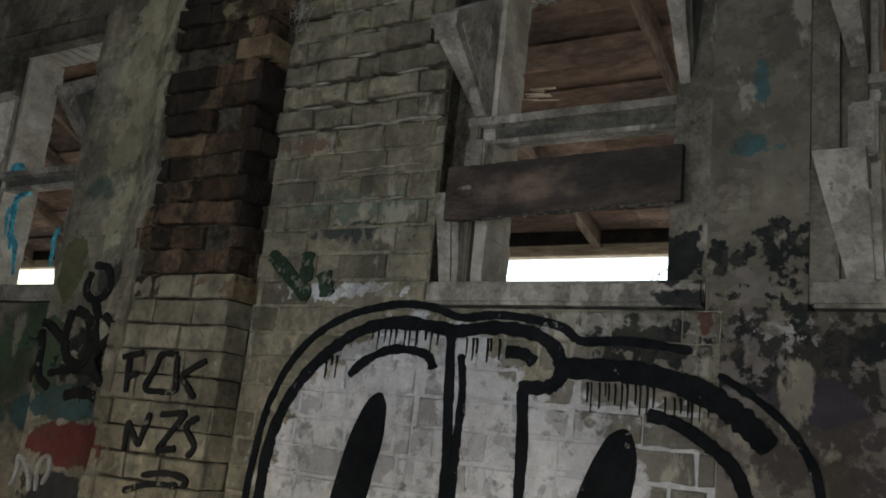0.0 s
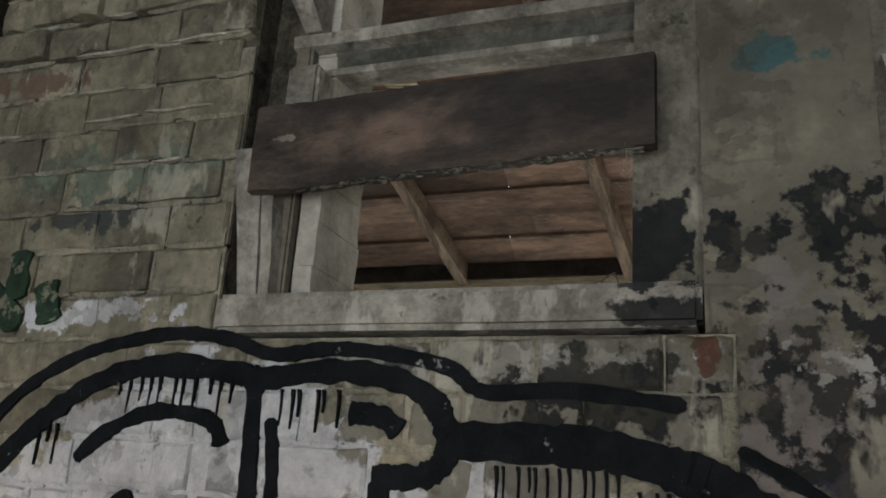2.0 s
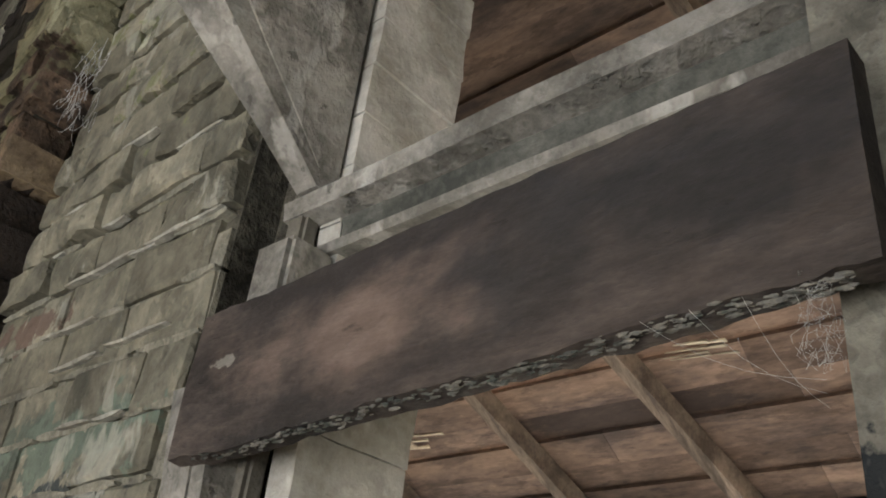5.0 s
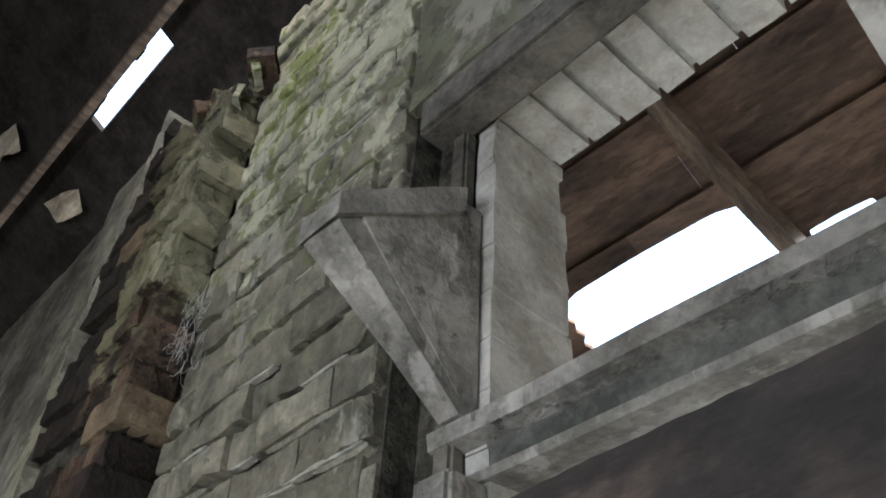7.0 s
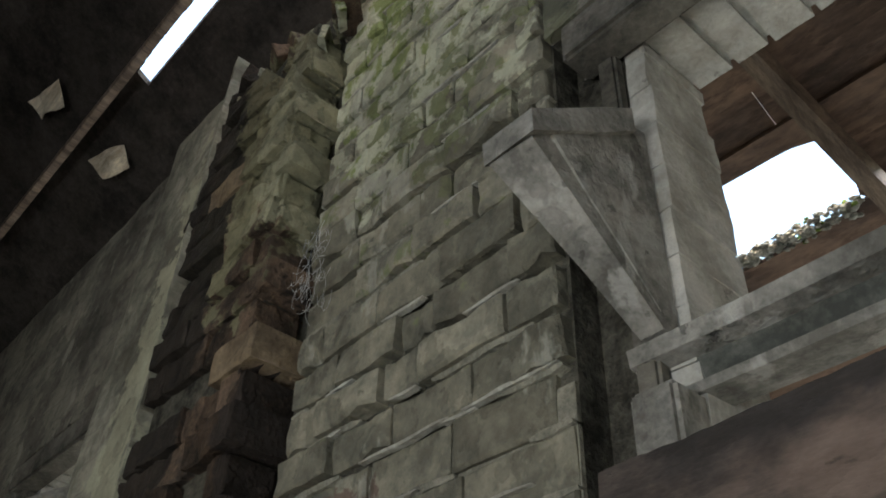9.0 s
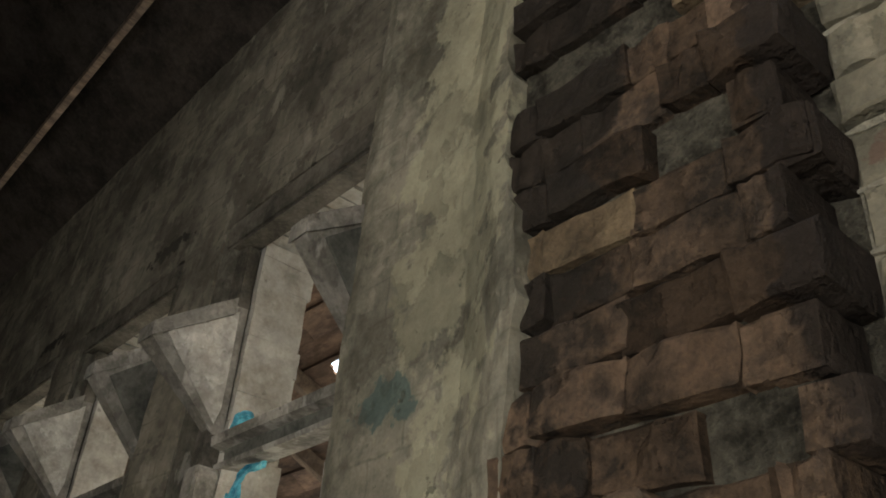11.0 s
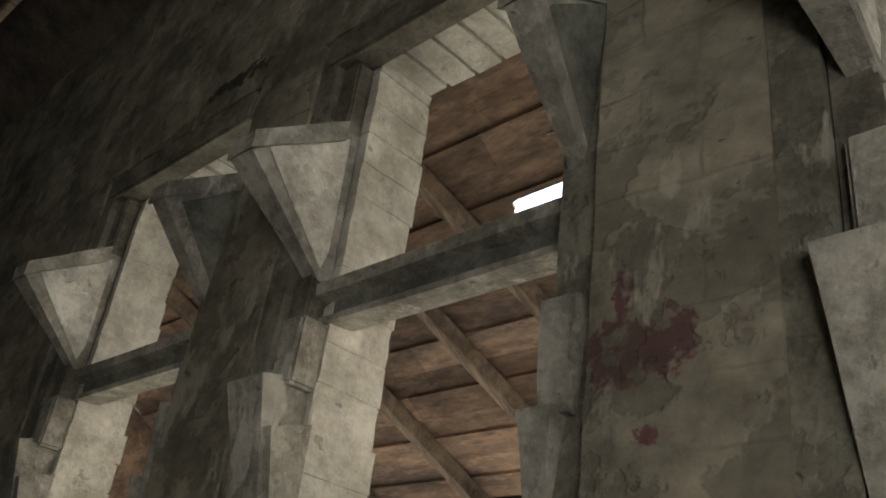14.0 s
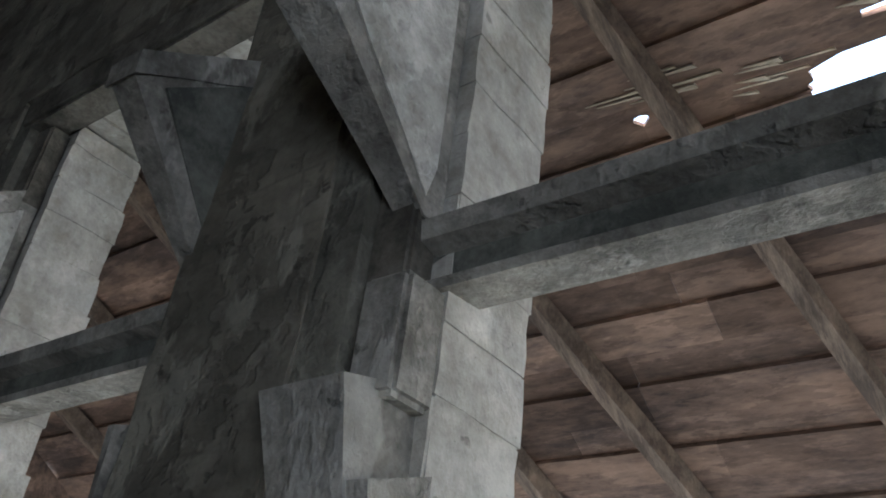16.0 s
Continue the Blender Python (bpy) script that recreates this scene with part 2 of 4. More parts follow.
STRIP = mat("pale_thick_plaster", (0.30, 0.28, 0.215), (0.15, 0.14, 0.105), 0.92, 3, 18, 0.5, ghost=0.35, flakes=0.3, pits=0.6, grit=0.6, patches=((-2.0, 3.6, 0.25, 1.3, (0.38, 0.36, 0.25), 0.35, 0.50, 6.0), (-2.38, 2.15, 0.12, 0.25, (0.11, 0.115, 0.06), 0.4, 0.55, 5.0), (-2.3, 2.6, 0.16, 0.10, (0.11, 0.15, 0.13), 0.3, 0.58, 9.0), (-2.05, 2.05, 0.16, 0.14, (0.035, 0.035, 0.035), 0.3, 0.60, 9.0),
            (-2.45, 1.62, 0.2, 0.3, GREENP, 0.6, 0.55, 5.0), (-2.2, 1.35, 0.4, 0.12, TEALP, 0.6, 0.55, 5.0), (-2.1, 1.15, 0.45, 0.14, REDP, 0.7, 0.55, 5.0), (-2.1, 1.6, 0.3, 0.25, BLACKP, 0.3, 0.60, 8.0), (-2.15, 0.85, 0.4, 0.16, (0.03, 0.03, 0.035), 0.6, 0.55, 6.0)))
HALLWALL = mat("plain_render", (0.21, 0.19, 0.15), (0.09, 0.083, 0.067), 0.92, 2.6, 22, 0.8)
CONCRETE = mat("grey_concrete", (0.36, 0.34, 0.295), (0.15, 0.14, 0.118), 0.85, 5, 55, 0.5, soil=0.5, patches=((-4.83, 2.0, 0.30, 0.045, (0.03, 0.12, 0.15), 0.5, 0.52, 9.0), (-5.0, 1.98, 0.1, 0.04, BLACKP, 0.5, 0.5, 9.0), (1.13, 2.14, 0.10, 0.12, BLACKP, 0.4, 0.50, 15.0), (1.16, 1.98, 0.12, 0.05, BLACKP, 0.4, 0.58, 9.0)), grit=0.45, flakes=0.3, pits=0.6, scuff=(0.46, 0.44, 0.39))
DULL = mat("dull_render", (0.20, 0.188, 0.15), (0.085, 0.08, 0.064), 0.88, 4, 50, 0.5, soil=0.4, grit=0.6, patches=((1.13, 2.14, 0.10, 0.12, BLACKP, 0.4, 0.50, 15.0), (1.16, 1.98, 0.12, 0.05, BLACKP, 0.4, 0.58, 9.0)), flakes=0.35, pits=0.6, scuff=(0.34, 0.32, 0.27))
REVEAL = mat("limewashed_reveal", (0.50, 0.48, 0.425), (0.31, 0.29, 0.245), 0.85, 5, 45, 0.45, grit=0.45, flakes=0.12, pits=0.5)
LINTEL = mat("stained_shaded_trim", (0.17, 0.155, 0.125), (0.06, 0.055, 0.045), 0.9, 4, 50, 0.5, grit=0.6)
# Mould tone darkened by painted shade, for transom webs and mirrored cheeks.
SHADE_MOULD = mat("shaded_mouldy_concrete", (0.16, 0.16, 0.135), (0.062, 0.064, 0.055), 0.9, 5, 50, 0.5, grit=0.45)
# Paler than the brackets: light on their right faces, put into the colour.
CHEEK = mat("lit_cheek_concrete", (0.62, 0.60, 0.54), (0.34, 0.325, 0.28), 0.85, 6, 40, 0.6, grit=0.45, flakes=0.3, pits=0.6)
PLANK = mat("dark_plank", (0.112, 0.088, 0.072), (0.042, 0.036, 0.032), 0.8, 1.8, 30, 0.4, stretch=(0.5, 1, 1.6), grit=0.9, flakes=0.2, pits=0.35,
            patches=((0.47, 2.45, 0.20, 0.10, (0.15, 0.110, 0.086), 0.28, 0.48, 3.5), (0.92, 2.50, 0.32, 0.11, (0.036, 0.033, 0.031), 0.28, 0.46, 3.8), (0.17, 2.47, 0.06, 0.016, (0.26, 0.24, 0.20), 0.4, 0.64, 30.0)))
ROOFWOOD = mat("roof_board", (0.30, 0.20, 0.145), (0.105, 0.078, 0.066), 0.85, 1.4, 14, 0.25, island=0.36, stretch=(0.5, 1.7, 1.7), grit=0.5, flakes=0.3, pits=0.2)
RAFTER = mat("rafter_wood", (0.29, 0.22, 0.165), (0.13, 0.10, 0.08), 0.85, 4, 40, 0.3, stretch=(4, 0.6, 1), grit=0.6, flakes=0.25)
DARKWOOD = mat("dark_wood", (0.05, 0.042, 0.036), (0.02, 0.017, 0.015), 0.9, 3, 30, 0.4)
GROUND = mat("earth_ground", (0.42, 0.40, 0.35), (0.28, 0.26, 0.22), 0.95, 1, 14, 0.4)
RUBBLE = mat("rubble_floor", (0.27, 0.25, 0.21), (0.13, 0.12, 0.10), 0.95, 2, 20, 0.6, flakes=0.4, pits=0.6)
JOINT = mat("joint_mortar", (0.30, 0.28, 0.215), (0.14, 0.13, 0.10), 0.95, 8, 60, 0.7, patches=ON_BRICK[:2], pits=0.6)
BLACK = mat("black_spray_paint", (0.011, 0.012, 0.014), (0.006, 0.007, 0.008), 0.95, 8, 60, 0.5, patches=((0.3, 1.5, 9, 9, (0.28, 0.28, 0.27), 0.0, 0.665, 17.0),))
TAG = mat("faded_black_spray", (0.022, 0.022, 0.021), (0.012, 0.012, 0.012), 0.95, 8, 60, 0.3, patches=((-2, 1.5, 9, 9, (0.17, 0.16, 0.125), 0.0, 0.63, 19.0),))
GREENTAG = mat("dark_green_spray", (0.03, 0.055, 0.035), (0.018, 0.03, 0.02), 0.9, 8, 60, 0.3, patches=((-0.7, 2.1, 9, 9, (0.17, 0.165, 0.125), 0.0, 0.56, 15.0),))
PALETAG = mat("pale_spray", (0.42, 0.42, 0.42), (0.25, 0.25, 0.25), 0.7, 8, 60, 0.3)
CYAN = mat("cyan_plastic", (0.12, 0.48, 0.58), (0.02, 0.17, 0.25), 0.35, 22, 40, 0.3)
COBWEB = mat("dusty_cobweb", (0.55, 0.54, 0.50), (0.35, 0.34, 0.32), 0.9, 20, 80, 0.1)
DEBRIS = mat("thatch_debris", (0.50, 0.48, 0.42), (0.24, 0.23, 0.19), 0.95, 30, 90, 0.6)
CRUST = mat("edge_crust", (0.17, 0.155, 0.13), (0.05, 0.054, 0.046), 0.95, 25, 90, 0.5)
MOSS = mat("moss", (0.26, 0.34, 0.09), (0.10, 0.14, 0.045), 0.95, 14, 60, 0.6)
PALEWOOD = mat("split_pale_wood", (0.78, 0.68, 0.52), (0.5, 0.4, 0.28), 0.85, 6, 40, 0.3, stretch=(0.5, 3, 3))


# ---- mesh helpers ----
def box(bm, x0, x1, y0, y1, z0, z1, bevel=0.0):
    g = bmesh.ops.create_cube(bm, size=1.0)
    for v in g["verts"]:
        v.co = Vector(((x0 + x1) / 2 + v.co.x * (x1 - x0), (y0 + y1) / 2 + v.co.y * (y1 - y0), (z0 + z1) / 2 + v.co.z * (z1 - z0)))
    if bevel:
        es = {e for v in g["verts"] for e in v.link_edges}
        bmesh.ops.bevel(bm, geom=list(es), offset=bevel, segments=2, affect="EDGES")
    return g["verts"]


def loft(bm, ring_a, ring_b):
    """A closed body between two rings of points."""
    a, b = [bm.verts.new(p) for p in ring_a], [bm.verts.new(p) for p in ring_b]
    n = len(a)
    bm.faces.new(a[::-1])
    bm.faces.new(b)
    for k in range(n):
        bm.faces.new((a[k], a[(k + 1) % n], b[(k + 1) % n], b[k]))


def rough_up(bm, amount, scale=6.0, cuts=0, seed=0.0):
    """Cuts the long edges and wobbles the points, as of cast or worn work."""
    if cuts:
        bmesh.ops.subdivide_edges(bm, edges=[e for e in bm.edges if e.calc_length() > 0.09], cuts=cuts, use_grid_fill=True)
    for v in bm.verts:
        v.co += noise.noise_vector(v.co * scale + Vector((seed, seed, 0))) * amount


def mesh(name, bm, material):
    bmesh.ops.recalc_face_normals(bm, faces=bm.faces)
    me = bpy.data.meshes.new(name)
    bm.to_mesh(me)
    bm.free()
    me.materials.append(material)
    return me


def part(name, bm, material, parent, label=""):
    ob = new(name, mesh(name, bm, material))
    ob.parent = parent
    if label:
        ob["label"] = label
    return ob


def thing(name, label, category, at=(0, 0, 0), group="", kind=""):
    ob = new(name)
    ob.location = at
    return tagged(ob, label, category, group, kind)


def solid(bm, xs, zs, y0, y1, holes):
    """A wall slab in the plane of x and z, with rectangular openings right through."""
    def open_at(a, b):
        return any(h[0] <= a < h[1] and h[2] <= b < h[3] for h in holes)
    cells = {}
    for i in range(len(xs) - 1):
        for k in range(len(zs) - 1):
            cells[i, k] = not open_at((xs[i] + xs[i + 1]) / 2, (zs[k] + zs[k + 1]) / 2)
    def quad(*p):
        bm.faces.new([bm.verts.new(q) for q in p])
    for (i, k), full in cells.items():
        if not full:
            continue
        a, b, c, d = xs[i], xs[i + 1], zs[k], zs[k + 1]
        quad((a, y0, c), (b, y0, c), (b, y0, d), (a, y0, d))
        quad((a, y1, c), (a, y1, d), (b, y1, d), (b, y1, c))
        if not cells.get((i - 1, k)):
            quad((a, y0, c), (a, y0, d), (a, y1, d), (a, y1, c))
        if not cells.get((i + 1, k)):
            quad((b, y0, c), (b, y1, c), (b, y1, d), (b, y0, d))
        if not cells.get((i, k - 1)):
            quad((a, y0, c), (a, y1, c), (b, y1, c), (b, y0, c))
        if not cells.get((i, k + 1)):
            quad((a, y0, d), (b, y0, d), (b, y1, d), (a, y1, d))
    bmesh.ops.remove_doubles(bm, verts=bm.verts, dist=0.0005)


def breaks(lo, hi, step, marks):
    out = sorted({round(v, 4) for v in list(np.arange(lo, hi, step)) + [hi] + [m for m in marks if lo < m < hi]})
    return [v for k, v in enumerate(out) if k == 0 or v - out[k - 1] > 0.004]


# ---- plan ----
WINDOWS = (-7.02, -5.38, -3.75, 0.0, 1.6)
SILL, HEAD = 2.02, 3.84
TOP = 5.25
WALL_L, WALL_R = -13.0, 5.0
OPEN = [(w, w + 1.24, SILL - 0.09, HEAD) for w in WINDOWS]
PIER_L, PIER_R, PIER_Y = -1.76, -1.02, -0.17
STRIP_Y = -0.085


def roof_z(y):
    return 6.3 - 0.6 * y


# ---- setting ----
bm = bmesh.new()
solid(bm, breaks(WALL_L, WALL_R, 50, [v for o in OPEN for v in o[:2]]), breaks(0, TOP, 50, [SILL - 0.09, HEAD]), 0.024, 0.345, OPEN)
wall = tagged(new("wall_north", mesh("wall_north", bm, MORTAR)), "old brick and plaster inner wall with a row of high windows", "wall", kind="structure")

bm = bmesh.new()
box(bm, -60, 60, -60, 200, -0.3, -0.004)
tagged(new("ground", mesh("ground", bm, GROUND)), "bare pale earth around the building", "ground", kind="structure")
bm = bmesh.new()
box(bm, WALL_L, WALL_R, -5.0, 0.024, -0.1, 0.0)
tagged(new("floor", mesh("floor", bm, RUBBLE)), "dusty rubble-strewn hall floor", "floor", kind="structure")
GATES = [(-0.85, 1.65, 0.0, 2.1), (2.25, 4.35, 0.0, 2.1)]
bm = bmesh.new()
solid(bm, breaks(WALL_L, WALL_R, 50, [v for g in GATES for v in g[:2]]), breaks(0, 6.1, 50, [2.1]), -5.3, -5.0, GATES)
tagged(new("wall_south", mesh("wall_south", bm, HALLWALL)), "plain rendered wall with wide gateways", "wall", kind="structure")
bm = bmesh.new()
x0, x1 = WALL_L - 0.3, WALL_L
loft(bm, [(x0, -5.3, 0), (x0, 0.345, 0), (x0, 0.345, 6.05), (x0, -2.6, 7.8), (x0, -5.3, 6.05)],
     [(x1, -5.3, 0), (x1, 0.345, 0), (x1, 0.345, 6.05), (x1, -2.6, 7.8), (x1, -5.3, 6.05)])
tagged(new("wall_west", mesh("wall_west", bm, HALLWALL)), "plain rendered gable wall of the hall", "wall", kind="structure")
bm = bmesh.new()
x0, x1 = WALL_R, WALL_R + 0.3
loft(bm, [(x0, -5.3, 0), (x0, 0.345, 0), (x0, 0.345, 6.05), (x0, -2.6, 7.8), (x0, -5.3, 6.05)],
     [(x1, -5.3, 0), (x1, 0.345, 0), (x1, 0.345, 6.05), (x1, -2.6, 7.8), (x1, -5.3, 6.05)])
tagged(new("wall_east", mesh("wall_east", bm, HALLWALL)), "plain rendered gable wall of the hall", "wall", kind="structure")


def slope_slab(bm, x0, x1, y0, y1, drop=0.0, thick=0.05):
    """A piece of roof that lies in the slope."""
    ring = [(y0, roof_z(y0) - drop), (y1, roof_z(y1) - drop), (y1, roof_z(y1) - drop + thick), (y0, roof_z(y0) - drop + thick)]
    loft(bm, [(x0, *q) for q in ring], [(x1, *q) for q in ring])


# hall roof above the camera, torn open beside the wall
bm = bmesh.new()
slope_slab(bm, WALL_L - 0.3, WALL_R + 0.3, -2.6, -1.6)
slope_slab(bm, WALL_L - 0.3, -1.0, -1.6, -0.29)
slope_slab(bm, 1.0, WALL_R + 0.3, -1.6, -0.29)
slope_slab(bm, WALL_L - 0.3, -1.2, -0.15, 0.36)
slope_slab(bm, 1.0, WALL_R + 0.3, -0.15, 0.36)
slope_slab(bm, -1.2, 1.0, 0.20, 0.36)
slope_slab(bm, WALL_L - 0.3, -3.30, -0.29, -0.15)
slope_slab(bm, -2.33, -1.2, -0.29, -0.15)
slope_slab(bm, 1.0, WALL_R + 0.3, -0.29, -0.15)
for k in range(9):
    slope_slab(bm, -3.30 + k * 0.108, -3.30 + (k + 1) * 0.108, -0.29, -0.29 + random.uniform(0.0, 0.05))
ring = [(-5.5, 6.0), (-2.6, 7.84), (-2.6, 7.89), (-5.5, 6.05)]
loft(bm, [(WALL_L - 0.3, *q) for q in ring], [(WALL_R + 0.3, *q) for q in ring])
tagged(new("ceiling", mesh("ceiling", bm, DARKWOOD)), "dark boarded underside of the hall roof", "ceiling", kind="structure")
bm = bmesh.new()
box(bm, WALL_L, WALL_R, -0.345, -0.285, 6.29, 6.36, 0.008)
tagged(new("purlin", mesh("purlin", bm, RAFTER)), "slender weathered roof purlin running along the wall", "roof beam", kind="structure")
for fx, fy in ((-4.30, -0.68), (-4.22, -0.16)):
    bm = bmesh.new()
    loft(bm, [(fx, fy, roof_z(fy) - 0.03), (fx + 0.42, fy + 0.10, roof_z(fy + 0.1) - 0.03), (fx + 0.36, fy + 0.22, roof_z(fy + 0.22) - 0.12), (fx + 0.05, fy + 0.14, roof_z(fy + 0.14) - 0.12)],
         [(fx, fy, roof_z(fy) - 0.02), (fx + 0.42, fy + 0.10, roof_z(fy + 0.1) - 0.02), (fx + 0.36, fy + 0.22, roof_z(fy + 0.22) - 0.11), (fx + 0.05, fy + 0.14, roof_z(fy + 0.14) - 0.11)])
    rough_up(bm, 0.05, 5, 3, fx)
    tagged(new("roof_flap", mesh("roof_flap", bm, PALEWOOD)), "pale torn flap of roof lining hanging from the boards", "roof flap", "torn roof flaps")

# lean-to roof beyond the windows
aisle = thing("lean_to_roof", "brown boarded lean-to roof with broken holes, on timber rafters", "roof", kind="structure")
HOLES = ((-1.3, -0.07, 2.05, 2.45), (0.06, 0.42, 2.33, 2.41), (-5.07, -4.18, 2.25, 2.51), (-4.78, -4.46, 2.105, 2.145), (-5.53, -5.30, 2.37, 2.52), (-6.62, -5.67, 2.385, 2.53), (-5.87, -5.83, 2.235, 2.257), (-2.88, -2.7, 4.49, 4.53))
edges_y = breaks(0.36, 4.75, 0.2, [])
for k in range(len(edges_y) - 1):
    ya, yb = edges_y[k] - 0.007, edges_y[k + 1] + 0.007
    cuts = sorted((h[0], h[1], h) for h in HOLES if yb > h[2] and ya < h[3])
    pieces, at, torn_at = [], WALL_L, None
    for a, b, h in cuts:
        pieces.append((at, (a + b) / 2, torn_at, h))
        at, torn_at = (a + b) / 2, h
    pieces.append((at, WALL_R, torn_at, None))
    split = []
    for a, b, ha, hb in pieces:
        while b - a > 3.2:
            m = a + random.uniform(1.8, 2.6)
            split.append((a, m - 0.004, ha, None))
            a, ha = m, None
        split.append((a, b, ha, hb))
    marks = [v for c in cuts for v in (c[2][2], c[2][2] + 0.006, c[2][3] - 0.006, c[2][3])]
    ys = breaks(ya, yb, (yb - ya) / 8, marks)
    nq = len(ys)
    dz = random.uniform(-0.003, 0.003) + (0.03 if k % 2 else 0.0)

    def reach(h, y):
        """Half the width of a hole at y, ragged."""
        u = abs(y - (h[2] + h[3]) / 2) / ((h[3] - h[2]) / 2)
        if u >= 1:
            return 0.0
        return max(0.0, (h[1] - h[0]) / 2 * (1 - u ** (9 if h[3] - h[2] > 0.2 and h[0] < -2 else 14)) ** 0.5 + 0.05 * noise.noise((y * 37, h[0], 1.7)))
    for a, b, ha, hb in split:
        ja = [a + (reach(ha, y) if ha else 0.0) for y in ys]
        jb = [b - (reach(hb, y) * (0.96 + 0.04 * noise.noise((y * 51, 3.3, 0))) if hb else 0.0) for y in ys]
        bm = bmesh.new()
        rows = []
        for xs_ in (ja, jb):
            rows.append([(xs_[q], ys[q], roof_z(ys[q]) + dz) for q in range(nq)] + [(xs_[q], ys[q], roof_z(ys[q]) + 0.024 + dz) for q in range(nq - 1, -1, -1)])
        ends = [[bm.verts.new(p) for p in row] for row in rows]
        full = 2 * nq
        for q in range(full):
            r = (q + 1) % full
            bm.faces.new((ends[0][q], ends[0][r], ends[1][r], ends[1][q]))
        for ring in ends:
            for q in range(nq - 1):
                bm.faces.new((ring[q], ring[q + 1], ring[full - 2 - q], ring[full - 1 - q]))
        part("roof_board", bm, ROOFWOOD, aisle)
for fx, tx in ((-11.2, -11.8), (-9.85, -10.45), (-8.5, -9.1), (-7.28, -7.9), (-6.3, -7.0), (-4.97, -5.62), (-3.6, -4.1), (-2.15, -2.75), (-0.98, -1.60), (0.37, 0.02), (1.7, 1.4), (3.0, 2.7), (4.3, 4.0)):
    bm = bmesh.new()
    skew = (fx - tx) / 2.3
    ring = []
    for x, y in ((fx - skew * 4.22, 0.4), (fx, 4.62)):
        ring.append([(x - 0.045, y, roof_z(y) - 0.165), (x + 0.045, y, roof_z(y) - 0.165), (x + 0.045, y, roof_z(y) - 0.01), (x - 0.045, y, roof_z(y) - 0.01)])
    loft(bm, ring[0], ring[1])
    rough_up(bm, 0.006, 3, 5)
    part("rafter", bm, RAFTER, aisle)
for k, (x0, x1, y) in enumerate(((-1.3, -0.75, 3.10), (-1.1, -0.5, 3.49), (-1.95, -1.5, 3.12), (-3.6, -2.9, 3.72), (0.1, 0.45, 3.3), (-6.1, -5.4, 2.05), (-5.4, -4.9, 2.16), (-4.95, -4.5, 1.98))):
    bm = bmesh.new()
    for q in range(7):
        a = x0 + random.uniform(0, 0.5) * (x1 - x0)
        b, yy = a + random.uniform(0.2, 0.5) * (x1 - x0), y + q * 0.016 + random.uniform(-0.004, 0.004)
        t = random.uniform(0.010, 0.026)
        loft(bm, [(a, yy, roof_z(yy) - 0.008), (a + 0.01, yy + 0.003, roof_z(yy + 0.003) - 0.009), (a + 0.01, yy + 0.002, roof_z(yy) - 0.003)],
             [(b, yy + 0.008, roof_z(yy) - 0.016), (b + 0.02, yy + 0.008 + t, roof_z(yy + t) - 0.014), (b + 0.01, yy + 0.012, roof_z(yy) - 0.003)])
    part("splintered_lath", bm, PALEWOOD, aisle, "pale split laths under the boards")
for lump, count, r0, r1, lift in (("debris", 420, 0.007, 0.022, 0.03), ("moss", 190, 0.006, 0.018, 0.05)):
    bm = bmesh.new()
    for k in range(count):
        mx = random.uniform(-1.32, -0.1)
        if lump == "moss" and noise.noise((mx * 4, 5.5, 0)) < -0.12:
            continue
        my = 2.425 + random.uniform(-0.04, 0.03) + 0.015 * noise.noise((mx * 9, 0, 0))
        r = random.uniform(r0, r1)
        m = Matrix.Translation((mx, my, roof_z(my) + random.uniform(0.0, lift))) @ Matrix.Diagonal((r * 1.3, r, r * 0.8, 1))
        g = bmesh.ops.create_icosphere(bm, subdivisions=1, radius=1.0, matrix=m)
        for v in g["verts"]:
            v.co += noise.noise_vector(v.co * 60) * 0.008
    part(lump, bm, MOSS if lump == "moss" else DEBRIS, aisle, "yellow-green moss along the torn edge" if lump == "moss" else "grey crumbled debris along the torn edge")
bm = bmesh.new()
# Pale wood paints light onto the beam's front, which lies in shadow.
box(bm, WALL_L, WALL_R, 4.6, 4.74, 3.315, 3.52, 0.01)
part("eave_beam", bm, PALEWOOD, aisle, "weathered eave beam, front light painted in pale")
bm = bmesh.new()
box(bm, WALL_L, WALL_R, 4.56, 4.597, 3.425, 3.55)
part("eave_board", bm, DARKWOOD, aisle, "dark eave board")
for px in (-8.0, -3.3, 3.0):
    bm = bmesh.new()
    box(bm, px - 0.06, px + 0.06, 4.61, 4.73, 0.0, 3.315, 0.008)
    part("post", bm, RAFTER, aisle)


for ex in (-12.7, WALL_R):
    bm = bmesh.new()
    loft(bm, [(ex, 0.36, 0), (ex, 4.74, 0), (ex, 4.74, roof_z(4.74)), (ex, 0.36, roof_z(0.36))], [(ex + 0.03, 0.36, 0), (ex + 0.03, 4.74, 0), (ex + 0.03, 4.74, roof_z(4.74)), (ex + 0.03, 0.36, roof_z(0.36))])
    part("end_boarding", bm, ROOFWOOD, aisle)


